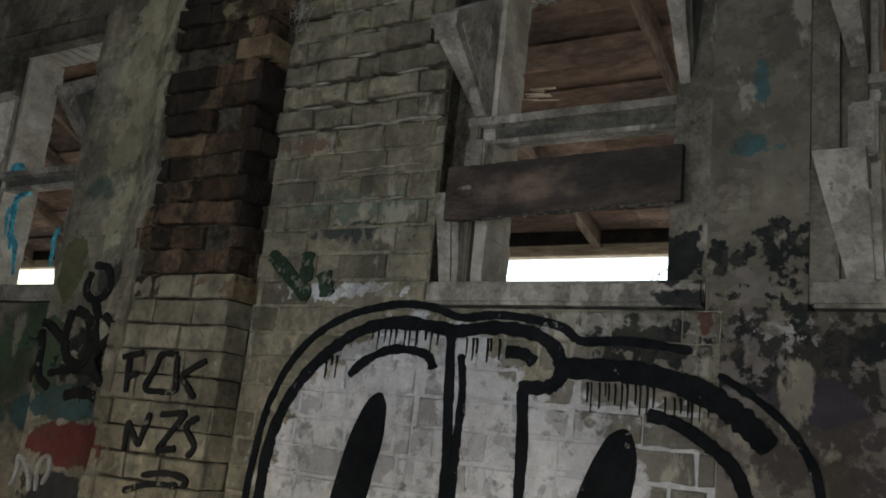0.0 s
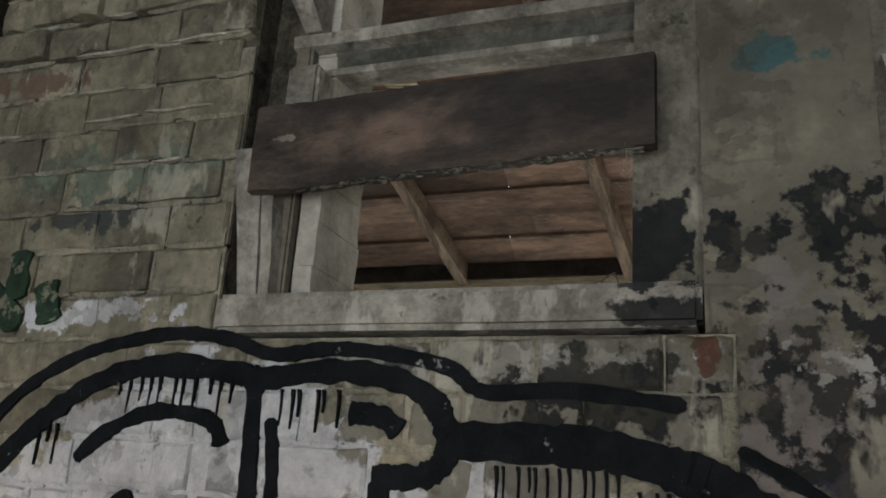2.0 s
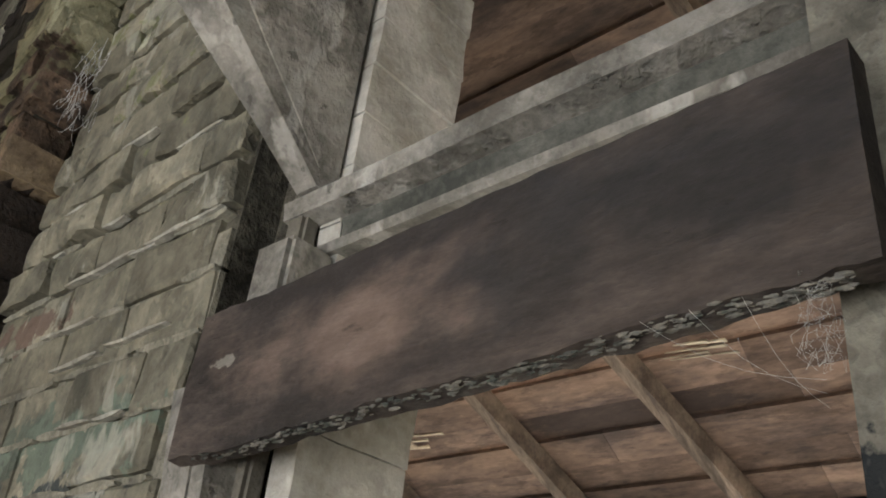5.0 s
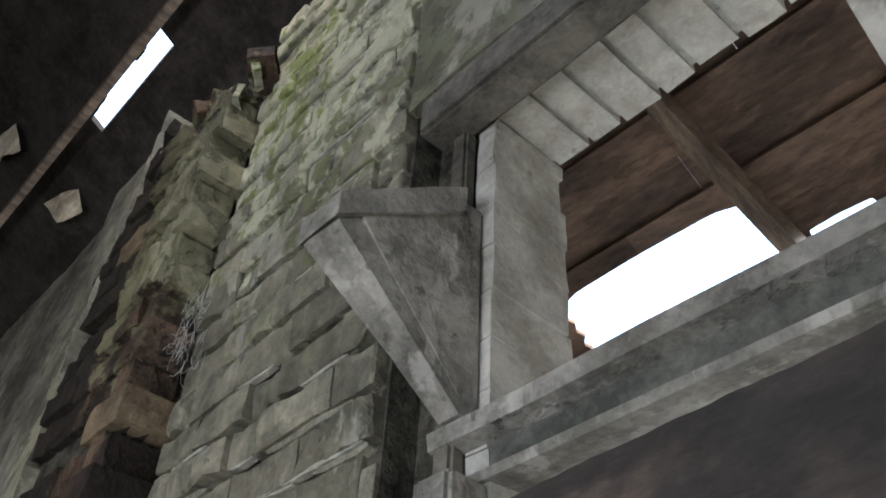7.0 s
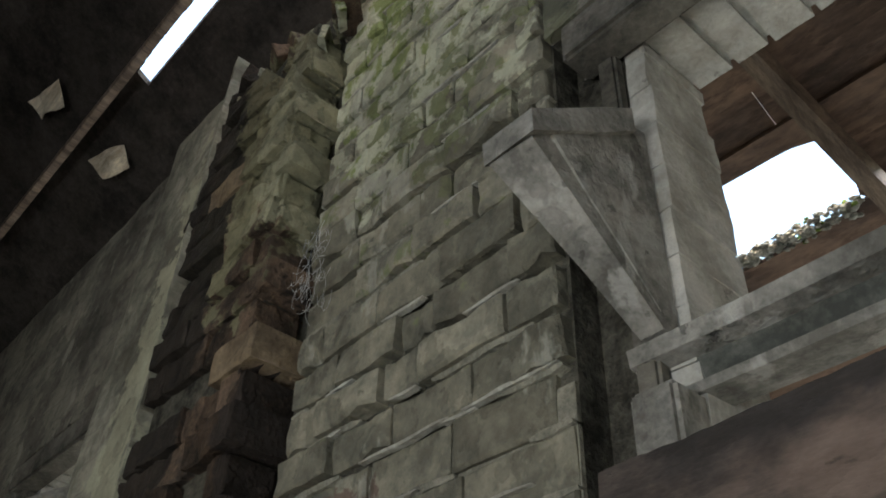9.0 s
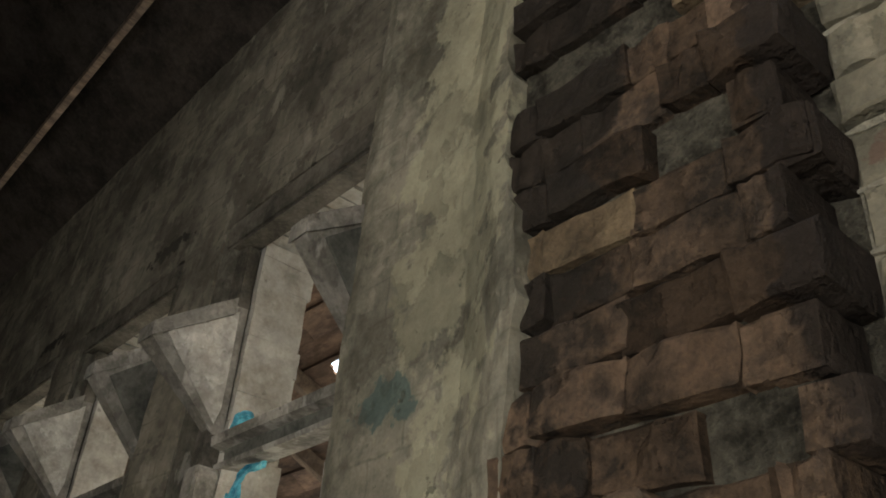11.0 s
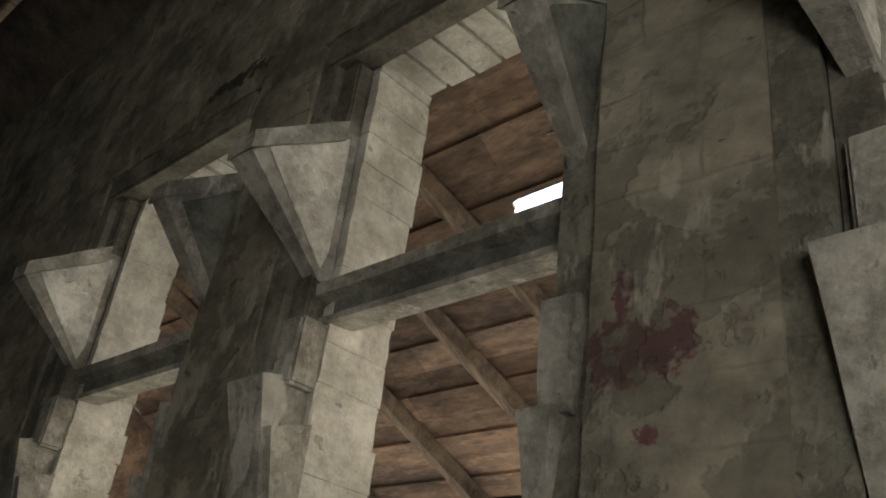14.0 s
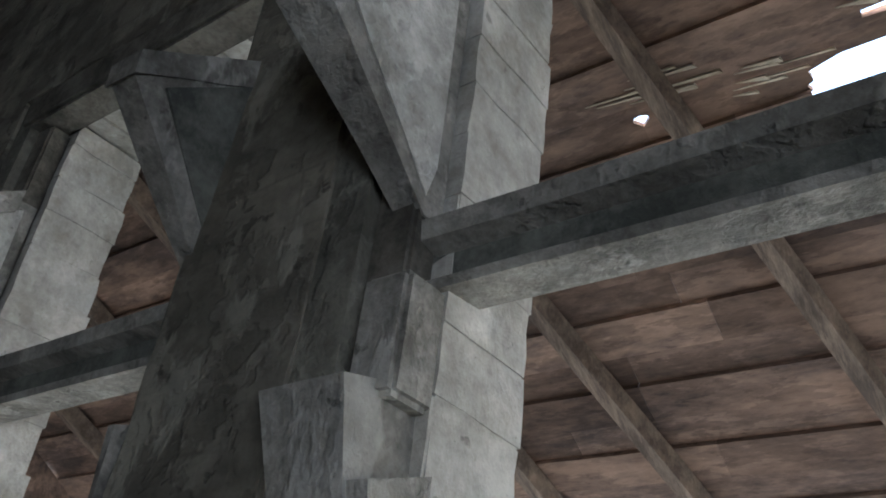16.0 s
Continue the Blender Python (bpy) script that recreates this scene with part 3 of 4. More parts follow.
# ---- windows ----
def concrete_bracket(parent, mirror, plain, R):
    """A wedge-shaped bracket that leans out over the hall, with a sloping top plate."""
    bm = bmesh.new()
    prof = [(-0.262, 3.205), (-0.268, 3.155), (0.045, 2.845), (0.09, 2.845), (0.09, 3.40), (0.03, 3.40)]
    lo = (0.09, 0.10, 0.165, 0.165, 0.09, 0.09) if mirror else (0.048, 0.055, 0.140, 0.140, 0.060, 0.055)
    hi = (0.215, 0.215, 0.225, 0.225, 0.215, 0.215) if mirror else (0.165, 0.165, 0.192, 0.195, 0.195, 0.190)
    a0, a1, b0, b1 = (0.086, 0.2335, 0.086, 0.2335) if mirror else (0.043, 0.182, 0.055, 0.208)
    f = (lambda x: R + 0.012 + (0.225 - x) * 0.68) if mirror else (lambda x: x)
    loft(bm, [(f(lo[k]), *prof[k]) for k in range(6)], [(f(hi[k]), *prof[k]) for k in range(6)])
    rough_up(bm, 0.006, 9, 2, 3.1 * mirror)
    br = part("bracket", bm, CONCRETE, parent)
    bm = bmesh.new()
    loft(bm, [(f(a0), -0.276, 3.15), (f(a0), -0.276, 3.212), (f(b0), 0.03, 3.432), (f(b0), 0.03, 3.35)],
         [(f(a1), -0.276, 3.15), (f(a1), -0.276, 3.212), (f(b1), 0.03, 3.432), (f(b1), 0.03, 3.35)])
    rough_up(bm, 0.005, 11, 2)
    part("top_plate", bm, CONCRETE, br)
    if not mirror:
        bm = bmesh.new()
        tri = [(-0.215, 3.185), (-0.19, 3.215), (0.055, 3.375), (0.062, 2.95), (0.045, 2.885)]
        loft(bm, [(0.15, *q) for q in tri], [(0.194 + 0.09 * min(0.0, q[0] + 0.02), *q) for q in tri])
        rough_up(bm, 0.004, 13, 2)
        part("cheek", bm, CONCRETE if plain else CHEEK, br, "" if plain else "cheek with side light painted in")
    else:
        # Shade on the mirrored bracket's side, put in as a dark panel.
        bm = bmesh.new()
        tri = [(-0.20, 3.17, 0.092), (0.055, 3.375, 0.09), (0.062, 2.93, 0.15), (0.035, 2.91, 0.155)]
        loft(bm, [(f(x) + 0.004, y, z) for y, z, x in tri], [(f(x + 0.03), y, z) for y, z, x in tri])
        part("cheek", bm, SHADE_MOULD, br, "dark cheek with shade painted in")


def window(n, w):
    R = {0.0: 1.085, -7.02: 1.20}.get(w, 1.13)
    ob = thing("window_%d" % n, "high unglazed window with a concrete transom and wedge brackets", "window", (w, 0, 0), "row of high windows", "structure")
    for a, b, y0, side in ((0.162 if w == 0 else 0.10, 0.222, 0.10, 1),):
        bm = bmesh.new()
        z = SILL
        while z < 3.73:
            z1 = min(z + 0.127 + random.uniform(-0.006, 0.006), 3.735)
            o = random.uniform(-0.005, 0.003) * side
            e = random.uniform(-0.012, 0.008)
            box(bm, a, b + o, y0, 0.35 + e, z, z1 - random.choice((0.0015, 0.004, 0.007)))
            z = z1
        box(bm, a, b - 0.0045, y0 + 0.004, 0.338, SILL, 3.735)
        rough_up(bm, 0.006, 11, 2, w)
        for v in bm.verts:
            v.co.y += 0.006 * noise.noise(v.co * 31) if v.co.y > 0.3 else 0.0
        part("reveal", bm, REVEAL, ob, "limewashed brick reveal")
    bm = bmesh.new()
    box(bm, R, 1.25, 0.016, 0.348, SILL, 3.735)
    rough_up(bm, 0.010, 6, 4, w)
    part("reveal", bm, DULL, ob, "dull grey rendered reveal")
    bm = bmesh.new()
    box(bm, 0.0, 0.162 if w == 0 else 0.10, 0.11 if w == 0 else 0.002, 0.344, SILL, 3.84)
    rough_up(bm, 0.006, 8, 3, w)
    part("packing", bm, MORTAR if w == 0 else DULL, ob, "mortar packing beside the frame")
    bm = bmesh.new()
    x = 0.222
    while x < R - 0.005:
        x1 = min(x + 0.118 + random.uniform(-0.02, 0.012), R)
        o = random.uniform(-0.004, 0.006)
        box(bm, x, x1 - 0.018, 0.10, 0.348 + random.uniform(-0.012, 0.004), 3.735 + o, 3.838)
        x = x1
    box(bm, 0.03, 1.236, 0.11, 0.335, 3.75, 3.838)
    rough_up(bm, 0.004, 9, 1, w)
    part("soffit", bm, REVEAL, ob, "limewashed brick soffit")
    # Casing coloured dark to stand for the shade of the gap here.
    bm = bmesh.new()
    box(bm, 0.105 if w == 0 else 0.095, 0.16 if w == 0 else 0.188, 0.06 if w == 0 else 0.03, 0.10, SILL, 3.70, 0.008)
    part("casing", bm, LINTEL, ob, "casing with gap shade painted in dark")
    bm = bmesh.new()
    box(bm, 0.05, 1.21, -0.012, 0.10, 3.70, 3.838, 0.012)
    rough_up(bm, 0.004, 6, 2)
    part("lintel", bm, LINTEL, ob, "dark stained lintel")
    bm = bmesh.new()
    box(bm, 0.004, 1.236, -0.012, 0.36, 1.945, 2.047, 0.015)
    rough_up(bm, 0.004, 5, 2)
    part("window_sill", bm, CONCRETE, ob)
    bm = bmesh.new()
    prof = [(0.056, 2.80), (0.050, 2.836), (0.07, 2.846), (0.19, 2.846), (0.19, 2.792), (0.10, 2.792)]
    loft(bm, [(0.10, *p) for p in prof], [(R + 0.06, *p) for p in prof])
    rough_up(bm, 0.004, 7, 3, w)
    beam = part("transom", bm, CONCRETE, ob)
    # Web darker than the beam: recess shade painted over its mould.
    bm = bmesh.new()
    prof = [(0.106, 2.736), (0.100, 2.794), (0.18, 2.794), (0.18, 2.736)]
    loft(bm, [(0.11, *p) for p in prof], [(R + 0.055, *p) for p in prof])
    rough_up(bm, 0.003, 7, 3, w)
    part("web", bm, SHADE_MOULD, beam, "mouldy web of the beam, recess shade painted in")
    bm = bmesh.new()
    prof = [(0.085, 2.716), (0.080, 2.734), (0.10, 2.74), (0.19, 2.74), (0.19, 2.726)]
    loft(bm, [(0.11, *p) for p in prof], [(R + 0.055, *p) for p in prof])
    rough_up(bm, 0.003, 7, 3, w + 1)
    part("lip", bm, CONCRETE, beam)
    concrete_bracket(ob, 0, w >= 0, R)
    concrete_bracket(ob, 1, w >= 0, R)
    for k, (a, b, c, d, z0, z1, y0, y1) in enumerate((
            (0.0, 0.085, 0.05, 0.105, 2.05, 2.46, -0.012, 0.02) if w == 0 else (0.075, 0.25, 0.11, 0.24, 2.05, 2.48, -0.062, 0.0) if w == -3.75 else (0.01, 0.19, 0.12, 0.21, 2.05, 2.51, -0.062, 0.02),
            (0.095, 0.13, 0.115, 0.145, 2.05, 2.34, 0.0, 0.02) if w == 0 else (0.13, 0.235, 0.17, 0.24, 2.05, 2.365, -0.03, 0.04),
            (R - 0.012, 1.21, R - 0.005, 1.20, 2.28, 2.53, -0.02, -0.01),
            (R - 0.04, 1.175, R - 0.02, 1.15, 2.05, 2.29, -0.035, 0.0))[:2 if w == 0 else 4]):
        bm = bmesh.new()
        loft(bm, [(a, y0, z1), (b, y0, z1), (b, 0.10, z1 + 0.04), (a, 0.10, z1 + 0.04)][::-1], [(c, y1, z0), (d, y1, z0), (d, 0.10, z0), (c, 0.10, z0)][::-1])
        rough_up(bm, 0.004, 9, 2, k)
        part("lower_bracket", bm, CONCRETE, ob)
    bm = bmesh.new()
    box(bm, 0.125, 0.225, 0.0, 0.10, 2.50, 2.712, 0.01)
    part("bearing_block", bm, CONCRETE, ob)
    return ob


for n, w in enumerate(WINDOWS):
    window(n + 1, w)

bm = bmesh.new()
n_cut = 60
for k in range(n_cut + 1):
    f = k / n_cut
    x, y, zb, zt = 0.066 + 1.080 * f, -0.026 - 0.040 * f, 2.322 + 0.026 * f, 2.574 + 0.004 * f
    wob = [(0.010 if q in (0, 3) else 0.005) * noise.noise((x * 6, q * 3.3, 0)) + (0.006 if q in (0, 3) else 0.003) * noise.noise((x * 31, q * 7.3, 0)) for q in range(4)]
    ring = [bm.verts.new(q) for q in ((x, y, zb + wob[0]), (x, y - 0.004, (zb + zt) / 2), (x, y, zt + wob[1]), (x, y + 0.042, zt + wob[2]), (x, y + 0.042, zb + wob[3]))]
    if k:
        for q in range(5):
            bm.faces.new((last[q], last[(q + 1) % 5], ring[(q + 1) % 5], ring[q]))
    else:
        bm.faces.new(ring[::-1])
    last = ring
bm.faces.new(last)
plank = tagged(new("plank", mesh("plank", bm, PLANK)), "dark weathered wooden plank laid across a window opening", "plank")

bm = bmesh.new()
for k in range(380):
    x = 0.12 + 1.0 * random.random() ** 0.75
    f = (x - 0.066) / 1.08
    r = random.uniform(0.0007, 0.0028)
    m = Matrix.Translation((x, -0.024 - 0.040 * f + random.uniform(-0.002, 0.02), 2.319 + 0.026 * f + 0.010 * noise.noise((x * 6, 0, 0)) + random.uniform(-0.005, 0.004))) @ Matrix.Diagonal((r * 3.5, r, r * 0.9, 1))
    for v in bmesh.ops.create_icosphere(bm, subdivisions=1, radius=1.0, matrix=m)["verts"]:
        v.co += noise.noise_vector(v.co * 230) * 0.0016
part("crust", bm, CRUST, plank, "dusty crust on the lower edge")

# brick pier
pier = thing("pier", "projecting pier of crumbling red brick with fallen plaster", "pier", kind="structure")
bm = bmesh.new()
box(bm, PIER_L + 0.015, PIER_R - 0.07, PIER_Y + 0.05, 0.022, 0, 4.9)
part("core", bm, MORTAR, pier)


def brick_mesh(name, w, h, d, material, seed, wear=0.008):
    """A worn brick whose face lies at y = 0, with chipped corners and an uneven outline."""
    bm = bmesh.new()
    us, vs = (-0.5, -0.46, -0.27, -0.08, 0.12, 0.3, 0.465, 0.5), (-0.5, -0.42, 0.02, 0.43, 0.5)
    off = Vector((seed * 7.7, seed * 3.1, seed * 1.3))
    grid = [[None] * len(vs) for _ in us]
    for a, u in enumerate(us):
        for c, v in enumerate(vs):
            rim = a in (0, len(us) - 1) or c in (0, len(vs) - 1)
            p = Vector((u * w, 0.007 if rim else 0.0, v * h))
            q = noise.noise_vector(p * 10 + off) * wear + noise.noise_vector(p * 34 + off) * wear * 0.6
            chip = max(0.0, noise.noise(p * 9 - off) - 0.25) * wear * 2.5
            p += Vector((q.x * 0.7, q.y * 0.7 + chip, q.z * 0.8))
            grid[a][c] = bm.verts.new(p)
    for a in range(len(us) - 1):
        for c in range(len(vs) - 1):
            bm.faces.new((grid[a][c], grid[a + 1][c], grid[a + 1][c + 1], grid[a][c + 1]))
    rim = [grid[a][0] for a in range(len(us))] + [grid[-1][c] for c in range(1, len(vs))] + [grid[a][-1] for a in range(len(us) - 2, -1, -1)] + [grid[0][c] for c in range(len(vs) - 2, 0, -1)]
    back = [bm.verts.new((v.co.x, d, v.co.z)) for v in rim]
    for k in range(len(rim)):
        bm.faces.new((rim[k], back[k], back[(k + 1) % len(rim)], rim[(k + 1) % len(rim)]))
    return mesh(name, bm, material)


def lay(parent, kinds, x0, x1, y, z0, z1, course, length, skip=None, loose=0.006, tooth=0.0):
    """Courses of bricks in running bond on a face that looks towards the hall."""
    k = 0
    z = z0
    while z < z1:
        x = x0 - length * ((0.5 if k % 2 else 0.0) + random.uniform(-0.16, 0.16)) - (length if k % 2 == 0 else 0.0)
        while x < x1 - 0.02:
            span = length * random.choice((0.5, 0.92, 1.0, 1.0, 1.05, 1.12))
            a, b = max(x, x0), min(x + span, x1 - (tooth if k % 2 else 0.0))
            if b - a > 0.05 and not (skip and skip((a + b) / 2, z + course / 2)):
                ob = new("brick", random.choice(kinds))
                ob.parent = parent
                ob.location = ((a + b) / 2, y + random.uniform(-loose, loose), z + course / 2 + random.uniform(-0.003, 0.003))
                ob.scale = ((b - a - random.uniform(0.006, 0.02)) / (length - 0.012), 1, random.uniform(0.93, 1.04))
                ob.rotation_euler = (random.uniform(-0.02, 0.02), random.uniform(-0.01, 0.01), random.uniform(-0.015, 0.015))
            x += span
        z += course
        k += 1


PALE = [brick_mesh("brick", 0.266, 0.121, 0.06, BRICK, k, 0.009) for k in range(9)]
WORN = [brick_mesh("brick", 0.257, 0.106, 0.06, BRICK, k + 20, 0.013) for k in range(9)]
REDS = [brick_mesh("brick", 0.256, 0.116, 0.2, RED, k + 9, 0.016) for k in range(7)]
BASE = [brick_mesh("brick", 0.262, 0.122, 0.2, BRICK, k + 40, 0.006) for k in range(4)]
lay(wall, PALE, PIER_R, 0.0, -0.002, 0.63, 2.83, 0.13, 0.275)
lay(wall, WORN, PIER_R, 0.0, -0.018, 2.84, TOP, 0.13, 0.265, loose=0.014)
lay(wall, PALE, 0.0, 1.3, 0.0, 0.63, 1.9, 0.13, 0.275)
lay(pier, BASE, PIER_L - 0.1, PIER_R, PIER_Y, 0.63, 1.93, 0.13, 0.275)
OCHRE = [brick_mesh("brick", 0.256, 0.116, 0.2, YELLOW, k + 70, 0.014) for k in range(3)]
lay(pier, REDS * 3 + OCHRE[:2], PIER_L, PIER_R, PIER_Y, 1.93, 4.7, 0.13, 0.24, loose=0.024, tooth=0.05, skip=lambda x, z: noise.noise((x * 5, 0, z * 5)) > 0.45)
# mortar that still fills most of the joints of the brick bay
bm = bmesh.new()
for x0, x1, z0, z1, y, keep in ((PIER_R, 0.0, 0.63, 2.8, 0.001, 0.8), (PIER_R, 0.0, 2.84, TOP, -0.002, 0.22), (0.0, 1.3, 0.63, 1.9, 0.001, 0.85)):
    for z in np.arange(z0, z1, 0.13):
        x = x0
        while x < x1:
            run = min(random.uniform(0.06, 0.34), x1 - x)
            if random.random() < keep:
                rows = []
                m = max(3, int(run / 0.035))
                for q in range(m + 1):
                    u = x + run * q / m
                    h = (0.004 if q in (0, m) else 0.010) + 0.006 * noise.noise((u * 17, z * 7, 0))
                    yy, zz = y + 0.005 * noise.noise((u * 12, z * 5, 3)), z + 0.006 * noise.noise((u * 7, z, 0))
                    rows.append([bm.verts.new((u, b, zz + c * h)) for b, c in ((0.03, -1), (yy, -0.8), (yy - 0.003, 0.7), (0.03, 1))])
                for q in range(m):
                    for c in range(4):
                        bm.faces.new((rows[q][c], rows[q][(c + 1) % 4], rows[q + 1][(c + 1) % 4], rows[q + 1][c]))
                bm.faces.new(rows[0][::-1])
                bm.faces.new(rows[-1])
            x += run + random.uniform(0.0, 0.05)
for x0, x1, z0, z1, y in ((PIER_R, 0.0, 0.63, 1.94, 0.007), (PIER_R, 0.0, 1.94, 2.8, 0.012), (0.0, 1.3, 0.63, 1.93, 0.007)):
    box(bm, x0, x1, y, 0.0238, z0, z1)
joints = part("joint_mortar", bm, JOINT, wall, "crumbling pale lime mortar between the bricks")
joints["kind"] = "stuff"
# plaster skin of the window bays
bm = bmesh.new()
for a, b, lo in ((WALL_L, -2.55, 0), (1.3, WALL_R, 0), (1.24, 1.3, 1.93), (0.0, 1.24, HEAD)):
    xs = breaks(a, b, 0.06, [v for o in OPEN for v in o[:2]])
    zs = breaks(lo, TOP, 0.06, [SILL - 0.09, HEAD])
    solid(bm, xs, zs, 0.0, 0.0215, OPEN)
for v in bm.verts:
    if v.co.y < 0.007:
        v.co.y += noise.noise(v.co * 2.3) * 0.012 + noise.noise(v.co * 9) * 0.008 - 0.008
part("plaster", bm, PLASTER, wall, "grey-brown patchy plaster skin")
# thicker plastered strip between the window and the pier, broken off along the bricks
bm = bmesh.new()
last = None
for k in range(106):
    z = TOP * k / 105
    edge = PIER_L + 0.03 + 0.07 * noise.noise((z * 2.1, 4.4, 0)) + 0.04 * noise.noise((z * 11, 1.4, 0))
    ring = []
    for q in range(13):
        x = -2.545 + (edge + 2.545) * q / 12
        y = STRIP_Y - max(0.0, x + 1.98) * 0.45 + 0.007 * noise.noise((x * 5, z * 3, 0)) + 0.004 * noise.noise((x * 17, z * 14, 0))
        ring.append(bm.verts.new((x, y + (0.014 if q in (0, 12) else 0.0), z)))
    ring += [bm.verts.new((edge, -0.06, z)), bm.verts.new((-1.7, 0.022, z)), bm.verts.new((-2.545, 0.022, z))]
    if last:
        for q in range(16):
            bm.faces.new((last[q], last[(q + 1) % 16], ring[(q + 1) % 16], ring[q]))
    else:
        bm.faces.new(ring[::-1])
    last = ring
bm.faces.new(last)
part("plaster_strip", bm, STRIP, wall, "pale thick plaster broken off beside the brick pier")

# pier side, crumbled top and nest of wires in the corner
for k in range(26):
    ob = new("brick", random.choice(REDS if k % 3 else WORN))
    ob.parent = pier
    ob.location = (random.uniform(PIER_L + 0.1, PIER_R + 0.02), random.uniform(-0.15, -0.04), 4.74 + 0.035 * (k % 6) + random.uniform(0, 0.04))
    ob.rotation_euler = (random.uniform(-0.5, 0.5), random.uniform(-0.5, 0.5), random.uniform(-1.5, 1.5))
    ob.scale = (random.uniform(0.4, 0.8), 0.6, random.uniform(0.5, 1.0))
for k, z in enumerate(np.arange(0.63, 4.7, 0.13)):
    ob = new("brick", random.choice(REDS if z > 1.9 else BASE))
    ob.parent = pier
    ob.matrix_basis = pose(PIER_R + random.uniform(-0.02, 0.012) - (0.045 if k % 2 and z > 1.9 else 0.0), -0.08 + random.uniform(-0.01, 0.01), z + 0.065, 0, 0, 90)
    ob.scale = (0.6, 0.5, 1)


# ---- painted lettering ----
def smooth(pts, n=10):
    out = []
    for k in range(len(pts) - 1):
        p = [Vector(pts[max(0, min(len(pts) - 1, k + q))]) for q in (-1, 0, 1, 2)]
        for q in range(n):
            t = q / n
            out.append(0.5 * ((2 * p[1]) + (p[2] - p[0]) * t + (2 * p[0] - 5 * p[1] + 4 * p[2] - p[3]) * t * t + (3 * p[1] - p[0] - 3 * p[2] + p[3]) * t * t * t))
    return out + [Vector(pts[-1])]


layers = [0.0]


def stroke(parent, pts, width, material, y=-0.009, fray=0.2, name="paint_stroke", taper=False):
    """A sprayed line that lies on the wall, with an uneven edge and round ends."""
    line = smooth([Vector((a, b)) for a, b in pts])
    layers[0] = (layers[0] + 0.0007) % 0.02
    y -= layers[0] * 0.25
    seed2 = len(pts) * 7.1
    bm = bmesh.new()
    left, right = [], []
    m = len(line)
    seed = pts[0][0] * 31.7
    for k, p in enumerate(line):
        d = (line[min(k + 1, m - 1)] - line[max(k - 1, 0)]).normalized()
        nrm = Vector((-d.y, d.x))
        w = width * (0.5 + fray * 0.6 * noise.noise((k * 0.35, seed, 0)) + fray * 0.5 * noise.noise((k * 1.7, seed, seed2)))
        if k in (0, m - 1):
            w *= 0.45
        if taper:
            w *= 1 - 0.8 * k / m
        for side, row in ((1, left), (-1, right)):
            q = p + nrm * (w + width * 0.05 * noise.noise((k * 1.3, side * 9.1, seed))) * side
            row.append(bm.verts.new((q.x, y - (0.014 if q.x > 1.22 else 0.0), q.y)))
    for k in range(m - 1):
        bm.faces.new((left[k], left[k + 1], right[k + 1], right[k]))
    ext = bmesh.ops.extrude_face_region(bm, geom=list(bm.faces))
    for v in ext["geom"]:
        if isinstance(v, bmesh.types.BMVert):
            v.co.y += 0.012
    return part(name, bm, material, parent)


mural = thing("graffiti", "large black-outlined white bubble graffiti sprayed on brick", "graffiti")
for pts, w in (
        ([(-0.88, 0.75), (-0.875, 1.05), (-0.845, 1.32), (-0.80, 1.49), (-0.725, 1.64), (-0.60, 1.78), (-0.42, 1.88), (-0.25, 1.925), (-0.10, 1.944), (0.05, 1.93), (0.20, 1.887), (0.35, 1.90), (0.50, 1.89), (0.67, 1.855), (0.76, 1.80), (0.95, 1.805), (1.20, 1.775)], 0.036),
        ([(-0.80, 0.75), (-0.795, 1.035), (-0.785, 1.216), (-0.735, 1.41), (-0.635, 1.575), (-0.48, 1.725), (-0.297, 1.828), (-0.109, 1.858), (0.099, 1.84), (0.167, 1.825), (0.356, 1.846), (0.52, 1.831), (0.621, 1.789), (0.668, 1.728), (0.678, 1.66), (0.635, 1.613), (0.54, 1.603), (0.50, 1.60)], 0.058),
        ([(0.16, 1.82), (0.17, 1.615), (0.191, 1.343), (0.199, 1.14), (0.20, 0.75)], 0.044), ([(0.217, 1.729), (0.24, 1.564), (0.233, 1.346), (0.235, 1.205), (0.23, 0.75)], 0.036),
        ([(-0.362, 1.608), (-0.275, 1.682), (-0.139, 1.736), (0.0, 1.731), (0.06, 1.705), (0.081, 1.658)], 0.04),
        ([(0.516, 1.60), (0.533, 1.407), (0.537, 1.178), (0.54, 0.75)], 0.046), ([(0.427, 1.746), (0.508, 1.74), (0.56, 1.706)], 0.05),
        ([(0.67, 1.69), (0.833, 1.69), (1.008, 1.683), (1.142, 1.657), (1.272, 1.609), (1.382, 1.539), (1.487, 1.442)], 0.088),
        ([(1.30, 1.69), (1.424, 1.618), (1.528, 1.535), (1.60, 1.437), (1.642, 1.327), (1.66, 1.1)], 0.03),
        ([(1.041, 1.53), (1.149, 1.506), (1.262, 1.445), (1.356, 1.37), (1.403, 1.278), (1.44, 1.1)], 0.05)):
    stroke(mural, pts, w, BLACK)
for cx, cz, rx, rz, lean in ((-0.262, 1.17, 0.092, 0.37, 0.22), (0.865, 1.10, 0.105, 0.37, 0.24)):
    bm = bmesh.new()
    ring = []
    for k in range(40):
        a = 2 * math.pi * k / 40
        q = 1 + 0.03 * noise.noise((math.cos(a) * 3, math.sin(a) * 3, cx))
        u, v = math.cos(a) * rx * q, math.copysign(abs(math.sin(a)) ** 0.8, math.sin(a)) * rz * q
        ring.append((cx + u + v * lean, cz + v))
    loft(bm, [(x, -0.014, z) for x, z in ring], [(x, 0.0, z) for x, z in ring])
    part("paint_fill", bm, BLACK, mural)
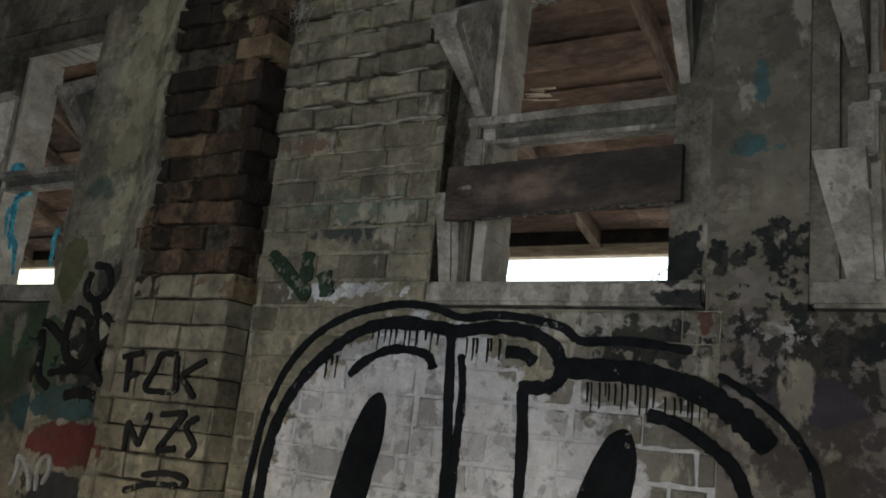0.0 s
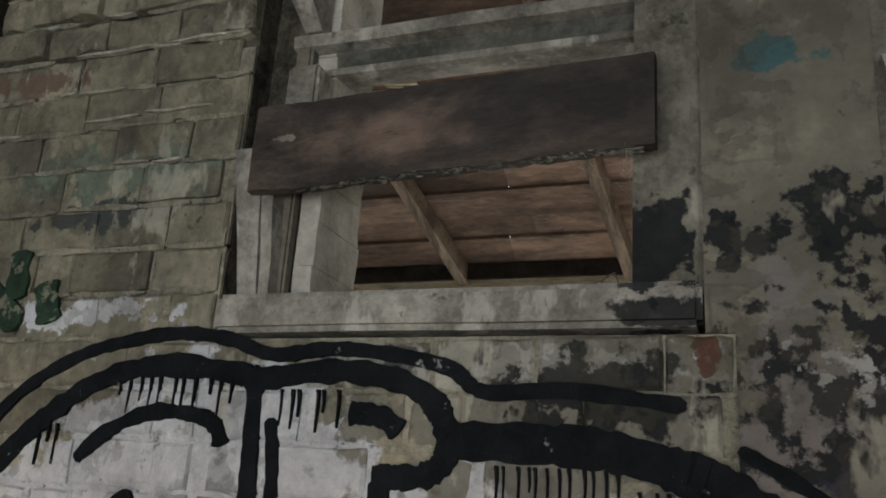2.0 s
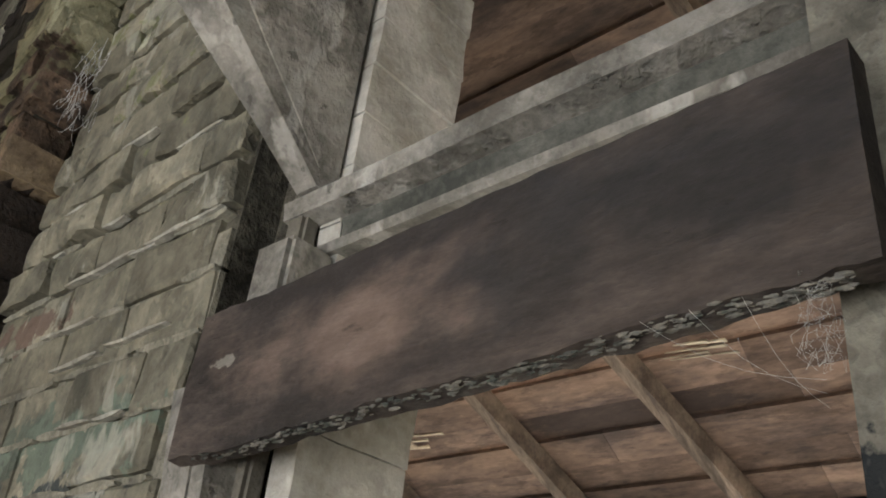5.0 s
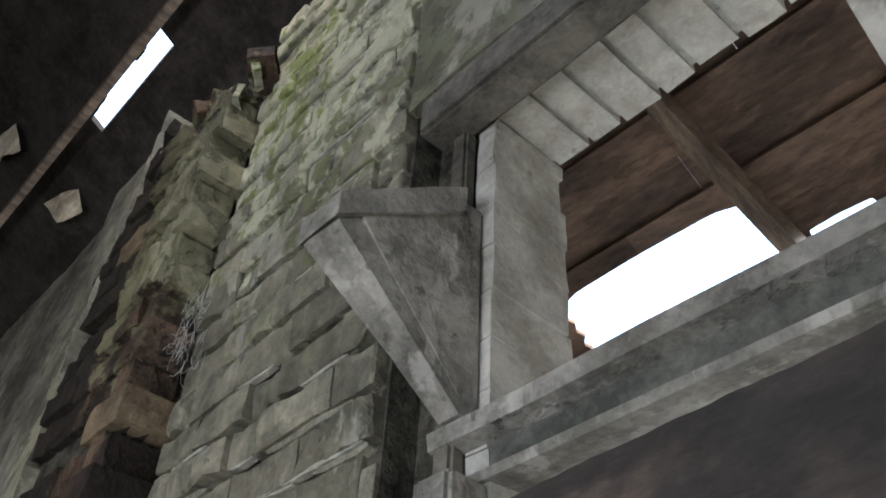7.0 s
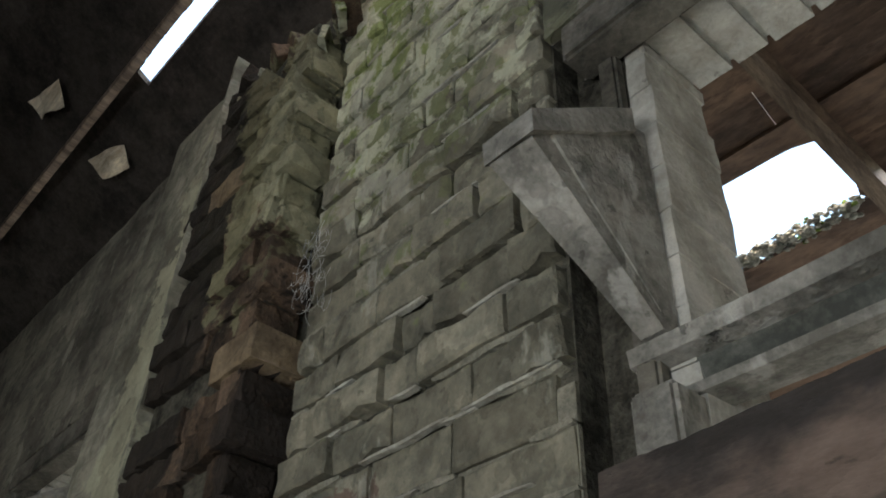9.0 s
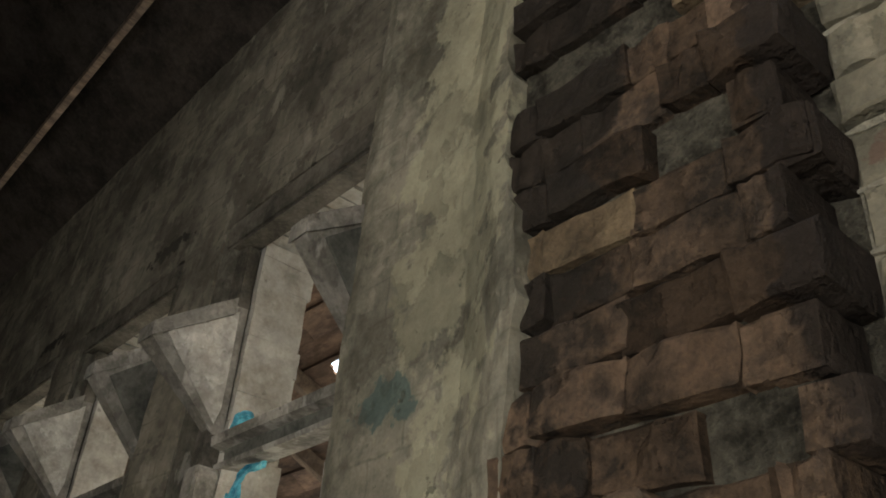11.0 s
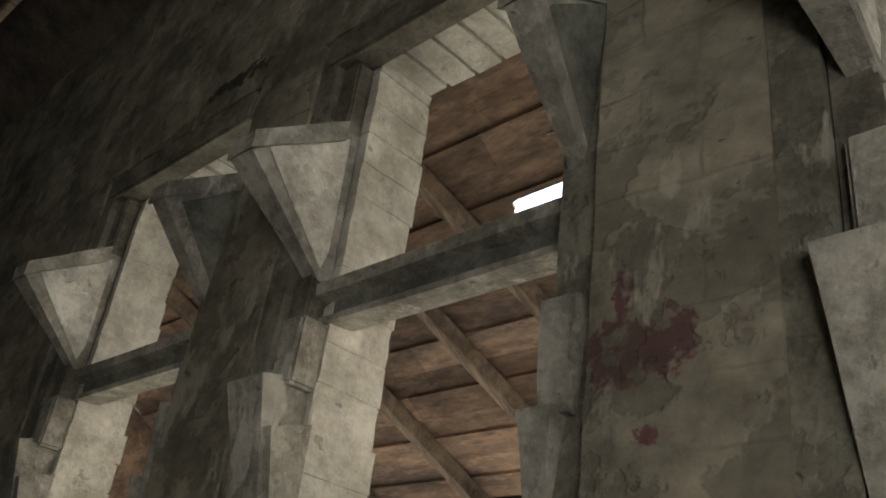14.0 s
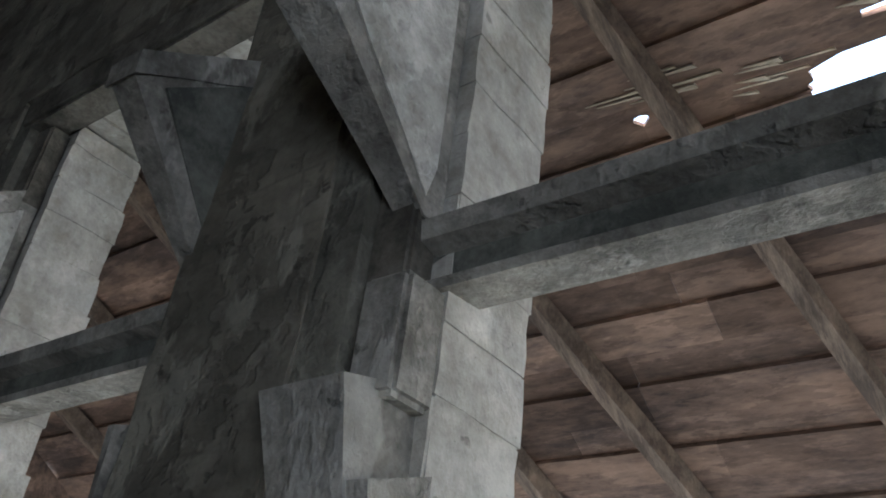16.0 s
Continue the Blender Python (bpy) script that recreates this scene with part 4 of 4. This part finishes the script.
for x0, x1, z, n in ((-0.28, 0.12, 1.835, 11), (0.22, 0.42, 1.80, 6), (0.78, 1.08, 1.64, 12), (1.1, 1.28, 1.60, 7), (-0.52, -0.42, 1.70, 3)):
    for k in range(n):
        x = x0 + (x1 - x0) * (k + random.random() * 0.7) / n
        stroke(mural, [(x, z), (x + 0.003, z - 0.03), (x + 0.002, z - random.uniform(0.05, 0.12))], random.uniform(0.005, 0.010), BLACK, name="paint_drip", taper=True)

tag = thing("graffiti_tag", "small black sprayed letters FCK NZS on the pier", "graffiti")
for pts in (
        [(-1.624, 1.44), (-1.636, 1.62)], [(-1.69, 1.617), (-1.54, 1.647)], [(-1.644, 1.512), (-1.556, 1.541)],
        [(-1.295, 1.648), (-1.405, 1.64), (-1.43, 1.58), (-1.485, 1.47), (-1.38, 1.458), (-1.275, 1.468), (-1.283, 1.55), (-1.295, 1.64)],
        [(-1.092, 1.622), (-1.17, 1.585), (-1.236, 1.54), (-1.19, 1.49), (-1.136, 1.438)],
        [(-1.558, 1.151), (-1.563, 1.30)], [(-1.563, 1.30), (-1.462, 1.183)], [(-1.462, 1.183), (-1.413, 1.35)],
        [(-1.345, 1.347), (-1.173, 1.367)], [(-1.173, 1.367), (-1.334, 1.172)], [(-1.334, 1.172), (-1.207, 1.194)],
        [(-1.084, 1.351), (-1.157, 1.30), (-1.085, 1.217), (-1.124, 1.161)],
        [(-1.404, 1.051), (-1.233, 1.076), (-1.111, 1.06), (-1.113, 1.023)], [(-1.518, 0.963), (-1.349, 1.012), (-1.156, 1.026)]):
    stroke(tag, pts, 0.03, TAG, PIER_Y - 0.013)

scrawl = thing("graffiti_scrawl", "overlapping unreadable black and pale sprayed scrawls on plaster", "graffiti")
for pts, w, m in (
        ([(-2.184, 2.097), (-2.206, 1.987), (-2.109, 1.932), (-2.009, 2.005), (-2.053, 2.114), (-2.167, 2.134)], 0.045, TAG), ([(-2.109, 1.932), (-2.051, 1.825)], 0.06, TAG),
        ([(-2.284, 1.876), (-2.309, 1.73), (-2.257, 1.606), (-2.138, 1.575), (-2.084, 1.665), (-2.131, 1.824), (-2.256, 1.876)], 0.055, TAG),
        ([(-2.082, 1.843), (-2.026, 1.649), (-1.93, 1.498)], 0.055, TAG), ([(-1.951, 1.844), (-1.85, 1.759), (-1.928, 1.67), (-1.98, 1.582), (-1.87, 1.467)], 0.045, TAG),
        ([(-2.53, 1.76), (-2.498, 1.651), (-2.48, 1.506), (-2.37, 1.431)], 0.05, TAG), ([(-2.53, 1.80), (-2.453, 1.781), (-2.312, 1.693)], 0.05, TAG),
        ([(-2.395, 1.51), (-2.208, 1.537), (-2.017, 1.528)], 0.04, TAG), ([(-2.219, 1.396), (-2.065, 1.422), (-1.872, 1.383)], 0.06, TAG), ([(-1.80, 1.112), (-1.76, 1.213), (-1.70, 1.317)], 0.05, TAG),
        ([(-2.53, 0.88), (-2.497, 0.957), (-2.498, 1.043), (-2.406, 0.983), (-2.354, 0.87)], 0.024, PALETAG), ([(-2.30, 0.876), (-2.316, 1.009), (-2.252, 1.066), (-2.218, 1.002), (-2.257, 0.914)], 0.024, PALETAG)):
    stroke(scrawl, pts, w, m, STRIP_Y - 0.012 if pts[0][0] < -1.99 else STRIP_Y - 0.06)
far = thing("graffiti_scrawl", "small faded black sprayed scrawl on dark plaster between windows", "graffiti")
for x, z, kind_of in ((-7.86, 2.45, 0), (-7.68, 2.46, 1), (-7.50, 2.47, 2), (-7.33, 2.44, 0), (-7.80, 2.24, 1), (-7.60, 2.25, 2), (-7.40, 2.22, 1), (-7.22, 2.24, 0)):
    shape = ([(0, 0.13), (-0.05, 0.06), (0.0, 0.0), (0.06, 0.05), (0.02, 0.13)], [(0, 0), (0.03, 0.13), (0.07, 0.0)], [(0.0, 0.12), (0.06, 0.1), (0.01, 0.04), (0.07, 0.0)])[kind_of]
    stroke(far, [(x + a, z + b) for a, b in shape], 0.022, TAG, -0.026)
letter = thing("graffiti_letter", "dark green sprayed letter N on pale brick", "graffiti")
for pts in ([(-0.94, 2.20), (-0.66, 1.97)], [(-0.70, 2.20), (-0.69, 2.05)], [(-0.59, 2.10), (-0.55, 1.98)]):
    stroke(letter, pts, 0.075, GREENTAG)

# ---- small things ----
rag_label = "torn cyan plastic rag knotted round the window transom"


def rag(name, label, pieces, knot=None):
    ob = thing(name, label, "rag")
    for k, (pts, w) in enumerate(pieces):
        bm = bmesh.new()
        rows = []
        for i, p in enumerate(smooth(pts, 8)):
            f = i / (len(pts) * 8 - 8)
            ring = []
            for q in range(9):
                a = 2 * math.pi * q / 9
                r = w * 0.95 * (0.55 + 0.45 * math.sin(math.pi * min(1, f * 1.1 + 0.08))) * (1 + 0.45 * noise.noise((q * 1.9, i * 0.45, k * 9.1)))
                ring.append(bm.verts.new(p + Vector((math.cos(a) * r, math.sin(a) * r * 0.14 + 0.16 * r * math.sin(3 * a + i * 0.4), 0.5 * r * math.sin(a * 2)))))
            rows.append(ring)
        for i in range(len(rows) - 1):
            for q in range(9):
                bm.faces.new((rows[i][q], rows[i][(q + 1) % 9], rows[i + 1][(q + 1) % 9], rows[i + 1][q]))
        bm.faces.new(rows[0][::-1])
        bm.faces.new(rows[-1])
        part("strip", bm, CYAN, ob)
    if knot:
        bm = bmesh.new()
        g = bmesh.ops.create_icosphere(bm, subdivisions=4, radius=1.0, matrix=Matrix.Translation(knot) @ Matrix.Diagonal((0.07, 0.04, 0.04, 1)))
        for v in g["verts"]:
            v.co += noise.noise_vector(v.co * 17) * 0.022 + noise.noise_vector(v.co * 50) * 0.006
        part("knot", bm, CYAN, ob)
    return ob


w1 = -3.75
rag("rag", rag_label, (
    ([(w1 + 0.37, 0.20, 2.80), (w1 + 0.40, 0.17, 2.72), (w1 + 0.42, 0.10, 2.67), (w1 + 0.42, 0.07, 2.60), (w1 + 0.41, 0.06, 2.54)], 0.036),
    ([(w1 + 0.40, 0.06, 2.58), (w1 + 0.385, 0.06, 2.52), (w1 + 0.395, 0.065, 2.45), (w1 + 0.40, 0.07, 2.39)], 0.020),
    ([(w1 + 0.44, 0.07, 2.60), (w1 + 0.46, 0.06, 2.53), (w1 + 0.47, 0.055, 2.46), (w1 + 0.465, 0.06, 2.38), (w1 + 0.48, 0.07, 2.30)], 0.030),
    ([(w1 + 0.47, 0.06, 2.44), (w1 + 0.50, 0.05, 2.38), (w1 + 0.54, 0.06, 2.32), (w1 + 0.55, 0.07, 2.22), (w1 + 0.57, 0.07, 2.13)], 0.028)), (w1 + 0.36, 0.085, 2.858))
rag("rag", "small cyan plastic strip hanging on the window jamb", (([(w1 + 1.09, -0.03, 2.39), (w1 + 1.08, -0.04, 2.31), (w1 + 1.075, -0.03, 2.22), (w1 + 1.07, -0.03, 2.15)], 0.025),))


def cobweb(name, label, lines, thick=0.00014):
    cu = bpy.data.curves.new(name, "CURVE")
    cu.dimensions, cu.bevel_depth, cu.bevel_resolution = "3D", thick, 0
    for pts in lines:
        sp = cu.splines.new("POLY")
        sp.points.add(len(pts) - 1)
        for q, p in zip(sp.points, pts):
            q.co = (*p, 1)
    cu.materials.append(COBWEB)
    return tagged(new(name, cu), label, "cobweb")


lines = []
for k in range(3):
    a = Vector((0.93 + 0.05 * k, -0.066, 2.342))
    b = Vector((1.08, -0.03, 2.27 - 0.012 * k))
    lines.append([tuple(a.lerp(b, q / 5) + Vector((0, 0, -0.016 * math.sin(math.pi * q / 5)))) for q in range(6)])
for k in range(60):
    c = Vector((1.085 + random.uniform(-0.012, 0.014), -0.055 + random.uniform(-0.01, 0.015), 2.315 + random.uniform(-0.04, 0.035)))
    lines.append([tuple(c + Vector((random.uniform(-0.008, 0.008), random.uniform(-0.006, 0.006), random.uniform(-0.012, 0.012)))) for q in range(4)])
cobweb("cobweb", "dusty white cobweb hanging under the plank", lines)
# Stands for the tangle of wire and web beside the pier.
lines = []
for k in range(40):
    c = Vector((PIER_R + 0.05 + random.uniform(0, 0.10), random.uniform(-0.11, -0.03), 3.58 + random.uniform(-0.16, 0.12)))
    r, t0 = random.uniform(0.02, 0.07), random.uniform(0, 6)
    lines.append([tuple(c + Vector((math.cos(t0 + q * 0.6) * r * 0.7, math.sin(t0 * 3 + q * 0.3) * 0.02, math.sin(t0 + q * 0.6) * r))) for q in range(random.randint(4, 9))])
cobweb("cobweb", "tangle of wire and cobweb in the corner beside the pier", lines, 0.0008)

RIDGE = mat("pale_mortar", (0.44, 0.42, 0.35), (0.28, 0.26, 0.21), 0.95, 12, 70, 0.6)
spots = [(-0.66, -0.34, 2.842), (-0.30, -0.02, 2.846), (-0.57, -0.36, 2.605), (-0.34, -0.10, 2.615), (-0.30, -0.12, 3.10), (-0.62, -0.45, 3.23)]
for k in range(22):
    a = random.uniform(-0.95, -0.2)
    spots.append((a, a + random.uniform(0.05, 0.2), 2.84 + 0.13 * random.randint(-4, 12) + random.uniform(-0.006, 0.006)))
for a, b, z in spots:
    bm = bmesh.new()
    rows = []
    for q in range(8):
        x = a + (b - a) * q / 7
        h = 0.0045 * math.sin(math.pi * (q + 0.4) / 7.8) * (1 + 0.6 * noise.noise((x * 40, z * 9, 0)))
        zz = z + 0.006 * noise.noise((x * 9, z, 0))
        rows.append([bm.verts.new((x, y, zz + c * h)) for y, c in ((0.006, -1), (-0.012, -0.9), (-0.014, 0.8), (0.006, 1))])
    for q in range(7):
        for c in range(4):
            bm.faces.new((rows[q][c], rows[q][(c + 1) % 4], rows[q + 1][(c + 1) % 4], rows[q + 1][c]))
    bm.faces.new(rows[0][::-1])
    bm.faces.new(rows[-1])
    part("mortar_ridge", bm, RIDGE, wall)

cu = bpy.data.curves.new("twig", "CURVE")
cu.dimensions, cu.bevel_depth, cu.bevel_resolution = "3D", 0.0022, 1
for pts in ([(0.93, 0.33, 2.05), (0.94, 0.34, 2.10), (0.96, 0.33, 2.15), (0.99, 0.33, 2.17)], [(0.93, 0.33, 2.06), (0.92, 0.33, 2.10), (0.935, 0.33, 2.14), (0.96, 0.33, 2.15)], [(1.0, 0.33, 2.05), (1.005, 0.33, 2.11), (0.99, 0.33, 2.17)]):
    sp = cu.splines.new("BEZIER")
    sp.bezier_points.add(len(pts) - 1)
    for q, c in zip(sp.bezier_points, pts):
        q.co, q.handle_left_type, q.handle_right_type = c, "AUTO", "AUTO"
cu.materials.append(RAFTER)
tagged(new("twig", cu), "dry curled twig standing on the window sill", "twig")

cu = bpy.data.curves.new("dry_stalks", "CURVE")
cu.dimensions, cu.bevel_depth, cu.bevel_resolution = "3D", 0.0025, 1
for k in range(26):
    x = -7.35 + 1.9 * random.random()
    z = 3.56 + 0.12 * random.random()
    sp = cu.splines.new("BEZIER")
    sp.bezier_points.add(2)
    bend, drop = random.uniform(-0.10, 0.10), random.uniform(0.12, 0.30)
    for q, c in zip(sp.bezier_points, ((x, 4.55, z), (x + bend, 4.50, z - drop * 0.45), (x + bend * 0.6, 4.48, z - drop))):
        q.co, q.handle_left_type, q.handle_right_type = c, "AUTO", "AUTO"
cu.materials.append(RAFTER)
tagged(new("dry_stalks", cu), "thin dry plant stalks hanging from the eave board", "stalks", kind="stuff")
